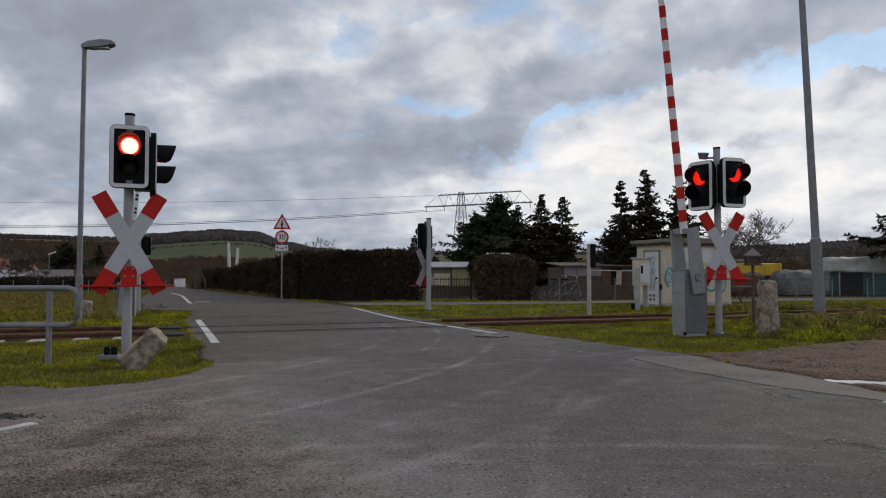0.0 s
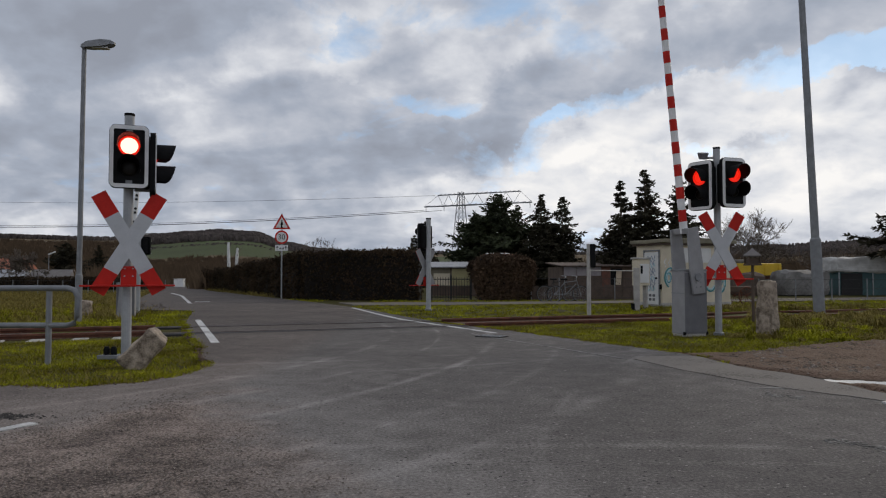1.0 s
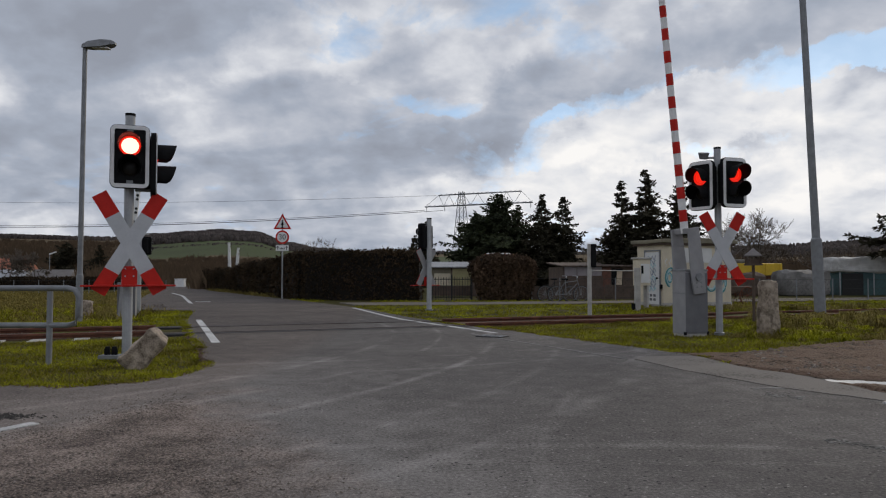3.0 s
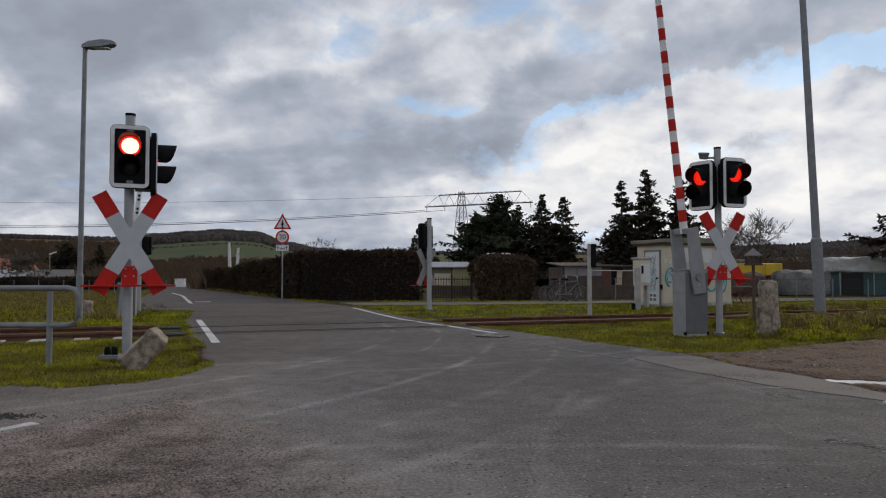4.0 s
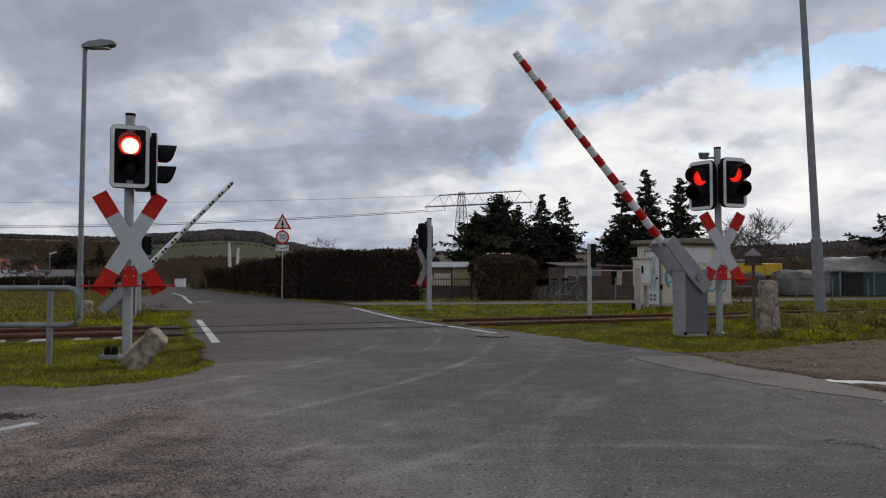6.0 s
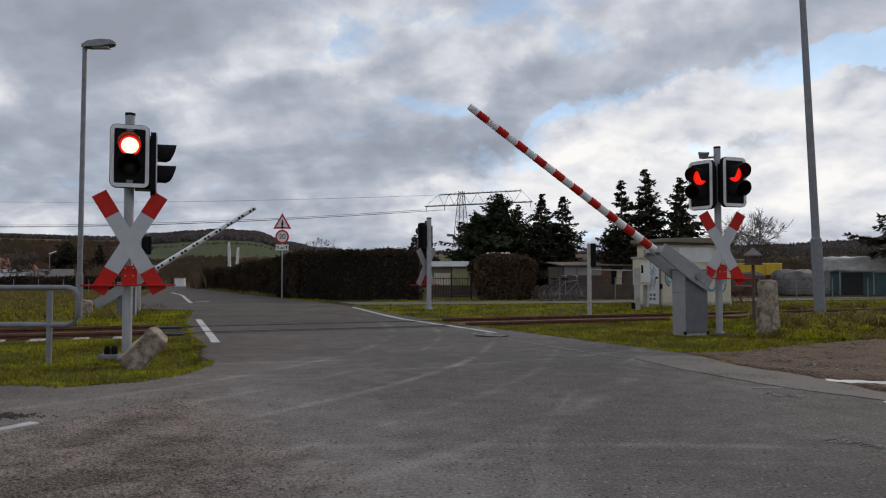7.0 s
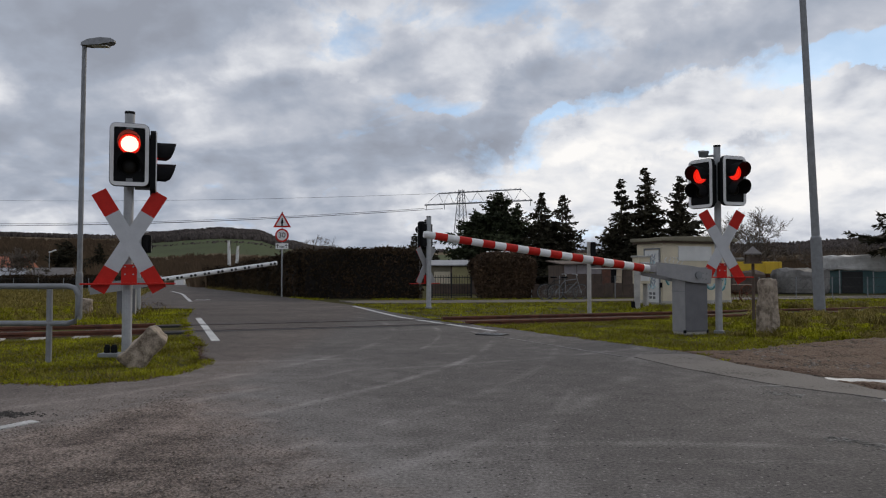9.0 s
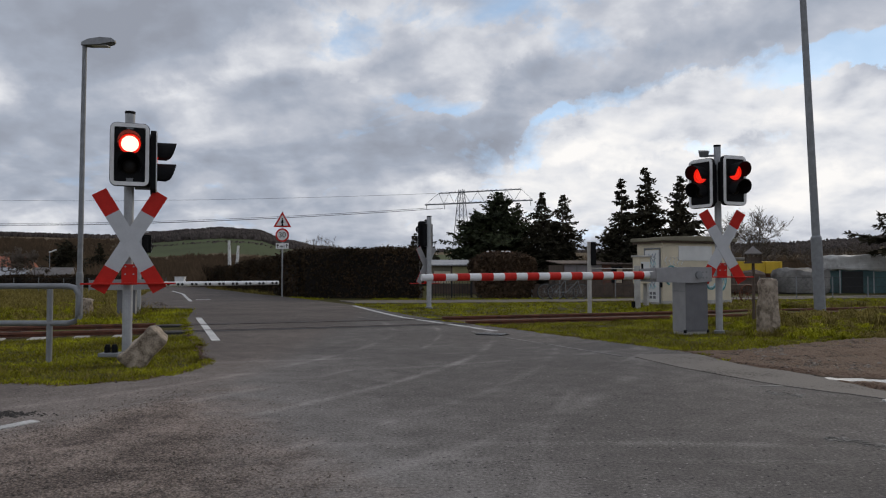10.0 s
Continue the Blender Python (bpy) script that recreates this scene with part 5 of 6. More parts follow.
cottage(pose(-36.5, 80.0, -0.3, 0, 0, 6), 5.0, 3.0, 1.0, 0.55, SHEETROOF, "long low pale shed behind the meadow", PLASTER)
t = thing("street_lamp", pose(-45.5, 82.0, -0.3), "far street lamp with a pale hooked head", "street lamp", "street lamps")
part("pole", rod((0, 0, 0), (0, 0, 3.7), 0.05, 0.04, 8), STEEL_DARK, t, "thin grey pole")
part("head", rod((-0.05, 0, 3.65), (0.75, 0, 3.95), 0.10, 0.07, 8), PALE_PANEL, t, "pale lamp head")

# ---------------------------------------------------------------- pylon and wires


def pylon():
    t = thing("power_pylon", pose(5.0, 191.0, 0.0, 0, 0, -25.0), "steel lattice power pylon with two cross arms", "pylon")
    def half(z):
        return 2.4 - 1.9 * z / 24.0
    zs = [0, 4, 8, 11.5, 14.5, 17, 19.5, 21.5, 23.3]
    for sx in (-1, 1):
        for sy in (-1, 1):
            part("leg", rod((sx * half(0), sy * half(0), 0), (sx * half(23.3), sy * half(23.3), 23.3), 0.11, n=4), STEEL_DARK, t)
    br = bmesh.new()
    for z0, z1 in zip(zs, zs[1:]):
        a, b = half(z0), half(z1)
        for s in (-1, 1):
            rod((-a, s * a, z0), (b, s * b, z1), 0.055, n=3, bm=br)
            rod((a, s * a, z0), (-b, s * b, z1), 0.055, n=3, bm=br)
            rod((s * a, -a, z0), (s * b, b, z1), 0.055, n=3, bm=br)
    part("bracing", br, STEEL_DARK, t, "zigzag lattice bracing")
    for z, x0, x1, r in ((22.6, -6.8, 17.0, 0.12), (19.6, -11.0, 20.0, 0.15)):
        arm = bmesh.new()
        for y in (-0.45, 0.45):
            rod((x0, y * 0.3, z), (0, y, z), r, n=4, bm=arm)
            rod((0, y, z), (x1, y * 0.3, z), r, n=4, bm=arm)
        n = 18
        for k in range(n):
            xa, xb = x0 + (x1 - x0) * k / n, x0 + (x1 - x0) * (k + 1) / n
            rod((xa, 0.2 if k % 2 else -0.2, z), (xb, -0.2 if k % 2 else 0.2, z + 0.35), 0.05, n=3, bm=arm)
        part("cross_arm", arm, STEEL_DARK, t, "long lattice cross arm")
    lattice = bmesh.new()
    for side, end in ((-1, 6.8), (1, 17.0)):
        n = 4 if side < 0 else 8
        for k in range(n):
            xa, xb = 0.6 + (end - 0.6) * k / n, 0.6 + (end - 0.6) * (k + 1) / n
            rod((side * xa, 0, 19.6 if k % 2 else 22.6), (side * xb, 0, 22.6 if k % 2 else 19.6), 0.06, n=3, bm=lattice)
    part("arm_lattice", lattice, STEEL_DARK, t, "zigzag struts between the cross arms")
    for x0, x1 in ((-6.8, -11.0), (17.0, 20.0)):
        part("stay", rod((x0, 0, 22.6), (x1, 0, 19.6), 0.06, n=3), STEEL_DARK, t)
    for x in (-10.5, -5.0, 12.0, 19.5):
        part("insulator", rod((x, 0, 18.2), (x, 0, 19.6), 0.10, n=5), STEEL, t)
    return t


pylon()


def wire(p, q, sag, r, label="thin power line strung to the pylon"):
    p, q = Vector(p), Vector(q)
    pts = [p.lerp(q, k / 30) - Vector((0, 0, sag * 4 * (k / 30) * (1 - k / 30))) for k in range(31)]
    return tagged(part("power_line", tube(pts, r, 4), IRON), label, "power line", "power lines")


wire((-5.0, 194.5, 18.6), (-270.0, 290.0, 24.0), 3.6, 0.06)
wire((-3.0, 194.0, 18.3), (-270.0, 289.0, 23.2), 3.6, 0.06)
wire((0.0, 193.0, 18.4), (-270.0, 288.0, 22.6), 3.6, 0.06)
wire((-2.0, 194.0, 22.6), (-270.0, 292.0, 33.5), 2.5, 0.04)

# ---------------------------------------------------------------- hedges, trees, scrub


def leaf_cloud(points, size, rnd, long=1.0, flat=0.0):
    """Small bent leaves at the given points."""
    verts, faces = [], []
    for p in points:
        a = Vector((rnd.gauss(0, 1), rnd.gauss(0, 1), rnd.gauss(0, 1))).normalized()
        b = a.cross(Vector((rnd.gauss(0, 1), rnd.gauss(0, 1), rnd.gauss(0, 1)))).normalized()
        s = size * rnd.uniform(0.6, 1.4)
        k = len(verts)
        verts += [p - a * s * long * 0.5, p + b * s * 0.35, p + a * s * long * 0.5, p - b * s * 0.35]
        faces.append((k, k + 1, k + 2, k + 3))
    return verts, faces


def hedge(line, thick, heights, leaves, label, seed, mat=None):
    """A clipped hedge along a line of points, with the given heights."""
    rnd = random.Random(seed)
    t = thing("hedge", pose(0, 0, 0), label, "hedge", "clipped hedges")
    pts = []
    lens = [(Vector(b) - Vector(a)).length for a, b in zip(line, line[1:])]
    core = bmesh.new()
    for i, (a, b) in enumerate(zip(line, line[1:])):
        a, b = Vector(a), Vector(b)
        d = (b - a).normalized()
        s = Vector((-d.y, d.x))
        h0, h1 = heights[i], heights[i + 1]
        m = int(leaves * lens[i] / sum(lens))
        for _ in range(m):
            u = rnd.uniform(-0.01, 1.01)
            h = h0 + (h1 - h0) * u
            f = rnd.random()
            if f < 0.42:
                w, z = -thick / 2, rnd.random() ** 0.9 * h
            elif f < 0.6:
                w, z = thick / 2, rnd.random() * h
            elif f < 0.9:
                w, z = rnd.uniform(-thick / 2, thick / 2), h
            else:
                u, w, z = (0.0 if rnd.random() < 0.5 else 1.0), rnd.uniform(-thick / 2, thick / 2), rnd.random() * h
            end = min(1.0, max(0.0, (min(u, 1 - u) * lens[i]) / 0.5)) if len(lens) == 1 or (i == 0 and u < 0.5) else 1.0
            z -= max(0.0, z - h * 0.7) * (0.5 * (1 - end) ** 2 + 0.25 * abs(2 * w / thick) ** 3)
            if len(lens) == 1:
                u = 0.5 + (u - 0.5) * (0.84 + 0.24 * smoothstep(0.0, 0.7, z / h))
            p2 = a.lerp(b, u) + s * w
            p = Vector((p2.x, p2.y, z - 0.05))
            p += noise.noise_vector(p * 1.1) * 0.14 + Vector((rnd.gauss(0, 0.05), rnd.gauss(0, 0.05), rnd.gauss(0, 0.05)))
            if rnd.random() < 0.03 and z > h * 0.95:
                p.z += rnd.random() * 0.18
            pts.append(p)
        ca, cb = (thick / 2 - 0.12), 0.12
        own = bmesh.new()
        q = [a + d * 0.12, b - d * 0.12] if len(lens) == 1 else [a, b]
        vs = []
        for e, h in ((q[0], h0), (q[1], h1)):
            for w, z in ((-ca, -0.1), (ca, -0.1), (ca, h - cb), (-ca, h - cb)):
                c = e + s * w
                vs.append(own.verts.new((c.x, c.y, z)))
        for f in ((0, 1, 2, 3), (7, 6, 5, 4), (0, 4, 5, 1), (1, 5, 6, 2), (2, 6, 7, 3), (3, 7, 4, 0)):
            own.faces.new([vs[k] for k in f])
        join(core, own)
    # plain dark boxes under the leaves stand in for the hedge's inner shade
    part("shade_core", core, HEDGE_CORE, t, "near-black core standing in for the shade inside the hedge")
    v, f = leaf_cloud(pts, 0.10, rnd, 1.3)
    lf = raw("leaves", v, f, mat or HEDGE, t, "small brownish green winter leaves")
    lf["kind"] = "stuff"
    return t


hedge([(-0.95, 30.4), (-5.9, 31.0), (-10.1, 40.0), (-17.2, 52.5)], 1.1, [2.12, 2.06, 1.75, 1.2], 66000, "long clipped brownish hedge along the road", 1)
hedge([(-34.0, 55.0), (-22.6, 54.0)], 0.9, [0.85, 0.8], 9000, "low dark untrimmed hedge across the meadow", 3)
hedge([(1.45, 30.6), (3.8, 30.9)], 1.3, [1.86, 1.84], 19000, "short clipped brown hedge with a rounded top beside the gate", 2, HEDGE_BROWN)


def conifer(m, h, reach, label, seed, mat, shape="spruce", dense=1.0, bare=0.04):
    rnd = random.Random(seed)
    t = thing("conifer_tree", m, label, "tree", "conifers in the gardens")
    part("trunk", lathe([(0.02 * h, -0.1), (0.013 * h, h * 0.4), (0.004 * h, h * 0.98)], 8), BARK, t, "dark tapered trunk")
    limbs = bmesh.new()
    verts, faces = [], []
    levels = int(40 * dense)
    for i in range(levels):
        k = (i + rnd.random() * 0.8) / levels
        z = h * (bare + (0.99 - bare) * k)
        if shape == "spruce":
            span = reach * (1 - k) ** 0.95 * (0.9 + 0.2 * math.sin(i * 2.3 + seed)) + 0.07
        else:
            span = reach * (0.75 + 0.3 * math.sin(math.pi * (0.9 * k + 0.1))) * (1 - k ** 3.5) + 0.15
        for j in range(rnd.randint(6, 9) if k < 0.72 or shape != "spruce" else rnd.randint(4, 6)):
            az = rnd.random() * math.tau
            ln = span * (rnd.uniform(0.35, 1.0) if rnd.random() < 0.82 else rnd.uniform(1.02, 1.25))
            ln *= 0.62 + 0.75 * max(0.0, noise.noise((math.cos(az) * 1.4, math.sin(az) * 1.4, k * 9.0 + seed)) + 0.42)
            small = min(1.0, 0.3 + 0.55 * ln)
            rise = rnd.uniform(-0.35, 0.35) if k < 0.7 else rnd.uniform(0.1, 0.6)
            if shape != "spruce":
                rise = rnd.uniform(-0.05, 0.45)
            d = Vector((math.cos(az), math.sin(az), 0))
            side = Vector((-d.y, d.x, 0))
            def at(u):
                return Vector((0, 0, z)) + d * ln * u + Vector((0, 0, ln * (rise * u - 0.28 * u * u + 0.24 * u ** 3)))
            own = rod(at(0), at(0.55), 0.012 * ln + 0.01, 0.006 * ln + 0.004, 4, caps=False)
            join(limbs, own)
            steps = max(6, int(ln * 12))
            for n in range(steps):
                u = 0.15 + 0.87 * (n + rnd.random()) / steps
                p = at(u)
                for sgn in (-1, 1, 0):
                    w = (0.12 + 0.28 * ln * (1 - u)) * rnd.uniform(0.6, 1.3) if sgn else 0.2
                    tip = p + (side * sgn * min(w, 0.6) + d * rnd.uniform(0.05, 0.34) + Vector((0, 0, rnd.uniform(-0.26, 0.22)))) * small
                    mid = (p + tip) / 2
                    b = 0.040 * rnd.uniform(0.6, 1.6)
                    q = len(verts)
                    drop = Vector((rnd.gauss(0, 0.05), rnd.gauss(0, 0.05), -b))
                    verts += [p, mid + drop + d * b, tip, mid - drop * 0.7 - d * b * 0.6]
                    faces += [(q, q + 1, q + 2), (q, q + 2, q + 3)]
    part("limbs", limbs, BARK, t, "thin dark limbs")["kind"] = "stuff"
    raw("crown", verts, faces, mat, t, "dark green needle sprays")
    return t


conifer(pose(4.0, 50.0, -0.1), 6.9, 2.5, "broad dark pine tree behind the hedge", 11, PINE, "pine", 1.2)
conifer(pose(2.5, 52.0, -0.1), 5.7, 2.1, "round dark pine tree behind the hedge", 12, PINE, "pine", 1.0)
conifer(pose(5.5, 52.0, -0.1), 6.3, 2.3, "dark spruce among the garden trees", 18, NEEDLE, "spruce", 1.0)
conifer(pose(6.7, 48.0, -0.1), 6.7, 2.4, "dark spruce tree with drooping limbs", 13, NEEDLE, "spruce", 1.2)
conifer(pose(8.3, 49.0, -0.1), 6.6, 2.8, "dark spruce tree behind the shed", 14, NEEDLE, "spruce", 1.2)
conifer(pose(10.1, 40.0, -0.1), 6.5, 2.1, "thin dark spruce by the hut", 15, NEEDLE, "spruce", 1.1)
conifer(pose(11.75, 41.0, -0.1), 7.3, 2.6, "tall dark spruce by the hut", 16, NEEDLE, "spruce", 1.2)
conifer(pose(13.4, 40.0, -0.1), 6.7, 2.3, "dark spruce behind the hut", 17, NEEDLE, "spruce", 1.2)
conifer(pose(-1.3, 58.0, -0.1), 5.6, 1.5, "small dark spruce behind the hedge", 19, NEEDLE, "spruce", 1.0)
conifer(pose(-2.3, 58.5, -0.1), 4.4, 1.4, "small bushy spruce behind the hedge", 20, NEEDLE, "spruce", 0.8)
conifer(pose(23.6, 35.0, -0.1), 6.8, 2.5, "dark spruce with long limbs at the yard", 21, NEEDLE, "spruce", 1.0, 0.36)
conifer(pose(-45.0, 85.0, -0.3), 5.2, 2.0, "dark full spruce in the far gardens", 22, NEEDLE, "pine", 0.8)
conifer(pose(-41.2, 85.0, -0.3), 4.9, 2.1, "dark full spruce in the far gardens", 23, NEEDLE, "spruce", 1.1)
conifer(pose(-38.5, 92.0, -0.3), 3.6, 1.4, "bushy dark conifer in the far gardens", 24, NEEDLE, "spruce", 0.6)


def bare_tree(m, h, seed, label, mat=TWIG, depth=5, thin=1.0):
    rnd = random.Random(seed)
    t = thing("bare_tree", m, label, "tree", "bare winter trees")
    stem = part("trunk", rod((0, 0, -0.1), (0, 0, h * 0.25), 0.022 * h, 0.016 * h, 8), mat, t)
    bm_v, bm_f = [], []

    def twig(p, d, ln, r, n):
        q = p + d * ln
        a = d.cross(Vector((0.3, 0.5, 0.8))).normalized()
        b = d.cross(a)
        k = len(bm_v)
        for c, s in ((p, r), (q, r * 0.55)):
            for j in range(3):
                w = j * math.tau / 3
                bm_v.append(c + (a * math.cos(w) + b * math.sin(w)) * s)
        for j in range(3):
            bm_f.append((k + j, k + (j + 1) % 3, k + 3 + (j + 1) % 3, k + 3 + j))
        if n:
            for _ in range(3 if n > 1 else 4):
                nd = (d + Vector((rnd.gauss(0, 0.55), rnd.gauss(0, 0.55), rnd.gauss(0.1, 0.4)))).normalized()
                twig(p.lerp(q, rnd.uniform(0.55, 1.0)), nd, ln * rnd.uniform(0.55, 0.85), max(r * 0.6, 0.006 * thin), n - 1)
    for _ in range(4):
        d = Vector((rnd.gauss(0, 0.45), rnd.gauss(0, 0.45), 1.0)).normalized()
        twig(Vector((0, 0, h * rnd.uniform(0.15, 0.24))), d, h * 0.27, 0.010 * h, depth)
    raw("bare_crown", bm_v, bm_f, mat, t, "fine bare branches")
    return t


bare_tree(pose(25.4, 58.0, -0.1), 7.6, 31, "bare winter tree behind the yard", thin=2.2)
bare_tree(pose(24.4, 60.0, -0.1), 6.4, 32, "bare winter tree behind the yard", thin=2.2)
bare_tree(pose(29.0, 62.0, -0.1), 5.2, 33, "bare winter tree behind the yard", thin=2.2)
bare_tree(pose(-10.5, 62.0, -0.1), 5.0, 34, "slim bare tree behind the hedge", thin=2.0)
bare_tree(pose(-38.0, 66.0, -0.3), 4.1, 35, "brown bare tree by the low sheds", thin=5.0)
bare_tree(pose(-41.5, 68.0, -0.3), 3.9, 36, "brown bare tree by the low sheds", thin=5.0)
for x, y, h, s in ((-8.0, 47.0, 3.0, 41), (-6.3, 49.0, 3.2, 42), (-4.4, 46.0, 2.9, 43), (-9.6, 52.0, 3.4, 44), (-3.0, 48.0, 2.9, 45), (-12.5, 60.0, 4.0, 46)):
    bare_tree(pose(x, y, -0.1), h, s, "bare twiggy bush behind the hedge", depth=4, thin=1.3)
for x, y, h, s in ((-9.3, 23.2, 0.55, 51), (-9.0, 22.8, 0.45, 52), (-9.7, 23.0, 0.5, 53)):
    tagged(bare_tree(pose(x, y, -0.2), h, s, "dry reddish weed stalks at the road's edge", depth=2, thin=0.6), category="weed", group="dry weeds").name = "dry_weed"
bare_tree(pose(36.0, 62.0, -0.1), 4.6, 37, "bare winter tree behind the shelter", thin=2.2)
bare_tree(pose(21.5, 40.0, -0.1), 3.3, 38, "small bare tree before the shelter", thin=1.6)


for x, y, h, lean in ((-21.6, 72.0, 4.4, -2.0), (-21.3, 73.0, 3.9, 3.0)):
    t = thing("birch_tree", pose(x, y, -0.1, 0, lean, 0), "thin white-stemmed birch beyond the hedge", "tree", "birches")
    part("trunk", lathe([(0.20, 0.0), (0.17, h * 0.6), (0.13, h)], 8), PALE_PANEL, t, "white bark")
    tw = bmesh.new()
    for k in range(16):
        zz = h * (0.35 + 0.04 * k)
        rod((0, 0, min(zz, h)), (0.7 * math.cos(k * 2.4), 0.7 * math.sin(k * 2.4), zz + 0.7), 0.02, 0.008, 3, bm=tw)
    part("twig_crown", tw, TWIG, t, "fine bare twigs")["kind"] = "stuff"


def scrub_band(name, zones, label, mat, seed, size):
    """Winter scrub: thin upright twig clumps over stretches of ground."""
    rnd = random.Random(seed)
    verts, faces = [], []
    for az0, az1, r0, r1, h0, n in zones:
        for _ in range(n):
            az, r = radians(rnd.uniform(az0, az1)), rnd.uniform(r0, r1)
            x, y = r * math.sin(az), r * math.cos(az)
            clump = 0.55 + 0.9 * max(noise.noise((x * 0.07, y * 0.07, 4)) + 0.25, 0)
            h = h0 * clump * rnd.uniform(0.5, 1.1)
            z = ground_z(x, y) - 0.2
            for _ in range(12):
                px, py = x + rnd.gauss(0, h * 0.22), y + rnd.gauss(0, h * 0.22)
                w = size * (r / 80.0) * rnd.uniform(0.5, 1.6)
                lx = (px - x) * 0.9 + rnd.gauss(0, h * 0.22)
                k = len(verts)
                hh = h * rnd.uniform(0.45, 1.1)
                verts += [(px - w, py, z), (px + w, py, z), (px + lx, py, z + hh), (px + lx * 0.3 + w, py, z + hh * 0.4), (px + lx * 0.3 - hh * 0.18, py + 0.1, z + hh * 0.75)]
                faces += [(k, k + 1, k + 2), (k, k + 3, k + 4)]
    ob = raw(name, verts, faces, mat)
    return tagged(ob, label, "scrub", kind="stuff")


scrub_band("winter_scrub", [(-36, -12, 95, 170, 2.6, 2600), (-36, -10, 170, 420, 3.2, 4200), (-36, -24, 380, 640, 6.0, 900), (-20, 12, 90, 260, 3.2, 2600), (10, 40, 75, 140, 3.6, 2600), (14, 42, 140, 380, 6.0, 3600), (-19, -14.5, 54, 80, 1.8, 700), (-26, -21, 66, 95, 2.2, 600), (-35, -26, 96, 125, 3.4, 900)],
           "brown winter scrub and bare bushes over the far slopes", SCRUB, 51, 0.048)


def forest():
    rnd = random.Random(61)
    verts, faces = [], []
    for az0, az1, r0, r1, n in ((-50, -9, 740, 900, 5200), (12, 50, 520, 900, 6000), (-9, 12, 780, 900, 1200), (-27, -11, 540, 556, 260), (-23, -8, 590, 760, 4200)):
        for _ in range(n):
            az, r = radians(rnd.uniform(az0, az1)), rnd.uniform(r0, r1)
            x, y = r * math.sin(az), r * math.cos(az)
            z, h, w = ground_z(x, y) - 2, rnd.uniform(4.0, 7.0), rnd.uniform(1.2, 2.6)
            if r0 == 540:
                h, w = h * 0.45, w * 0.6
            k = len(verts)
            for lvl, wide in ((0.3, 1.0), (0.62, 0.95), (0.88, 0.5)):
                for q in range(5):
                    a = q * math.tau / 5 + rnd.uniform(-0.4, 0.4)
                    verts.append((x + w * wide * math.cos(a) * rnd.uniform(0.7, 1.2), y + w * wide * math.sin(a), z + h * lvl * rnd.uniform(0.9, 1.1)))
            verts.append((x + rnd.gauss(0, w * 0.3), y, z + h))
            for q in range(5):
                p = (q + 1) % 5
                faces += [(k + q, k + p, k + 5 + p, k + 5 + q), (k + 5 + q, k + 5 + p, k + 10 + p, k + 10 + q), (k + 10 + q, k + 10 + p, k + 15)]
    ob = raw("far_woods", verts, faces, FOREST)
    return tagged(ob, "grey-brown leafless woods on the hilltops", "forest", kind="stuff")


forest()

# ---------------------------------------------------------------- grass and loose stones
PATH_EDGE = [(-3.0, 25.0), (1.0, 25.6), (5.0, 26.4), (12.0, 28.5), (30.0, 33.0), (30.0, 36.0), (12.0, 30.8), (5.0, 28.6), (1.0, 28.0), (-4.0, 27.4)]


def meadow(name, zones, mat, label, seed):
    rnd = random.Random(seed)
    verts, faces = [], []
    for x0, x1, y0, y1, n, h0, w0 in zones:
        for _ in range(n):
            x, y = rnd.uniform(x0, x1), rnd.uniform(y0, y1)
            if inside(ROAD, x + rnd.gauss(0, 0.06), y + rnd.gauss(0, 0.06)) or inside(DIRT_EDGE, x + rnd.gauss(0, 0.15), y + rnd.gauss(0, 0.15)) or inside(PATH_EDGE, x, y):
                continue
            across = (y - TRACK.y) * AX - (x - TRACK.x) * AY
            if abs(across) < (1.45 if x < -4 else 0.95) + 0.2 * noise.noise((x * 2, y * 2, 0)):
                continue
            lush = noise.noise((x * 0.7, y * 0.7, 9.0)) * 0.5 + noise.noise((x * 2.3, y * 2.3, 2.0)) * 0.35
            if lush < -0.35 and rnd.random() < 0.7:
                continue
            z = ground_z(x, y) - 0.01
            h = h0 * (1.0 + 0.9 * lush) * rnd.uniform(0.6, 1.3)
            for _ in range(6):
                a, b = rnd.random() * math.tau, rnd.random() * math.tau
                px, py = x + rnd.gauss(0, 0.05), y + rnd.gauss(0, 0.05)
                k = len(verts)
                wx, wy = w0 * math.cos(a), w0 * math.sin(a)
                lean = h * rnd.uniform(0.2, 1.1)
                verts += [(px - wx, py - wy, z), (px + wx, py + wy, z), (px + lean * math.cos(b), py + lean * math.sin(b), z + h * rnd.uniform(0.5, 1.0))]
                faces.append((k, k + 1, k + 2))
    return tagged(raw(name, verts, faces, mat), label, "grass", kind="stuff")


meadow("verge_grass", [(-9.5, -2.6, 6.8, 14.2, 15000, 0.055, 0.006), (0.6, 14.0, 8.8, 18.5, 22000, 0.06, 0.007), (-18.0, -5.0, 15.0, 31.0, 12000, 0.09, 0.012), (-3.0, 24.0, 16.0, 30.0, 14000, 0.085, 0.011)], GRASS, "short damp green grass on the verges", 71)
meadow("rough_grass", [(6.5, 22.0, 13.5, 26.0, 4500, 0.13, 0.008), (5.4, 6.15, 12.2, 12.6, 130, 0.17, 0.008), (-34.0, -8.0, 18.0, 50.0, 9000, 0.24, 0.016), (-9.5, -3.0, 6.9, 8.2, 900, 0.05, 0.006), (0.6, 8.0, 9.0, 16.0, 4200, 0.06, 0.006), (-9.5, -3.0, 6.9, 13.0, 2600, 0.055, 0.006)], DRYGRASS, "taller yellowish tufts of rough grass", 72)


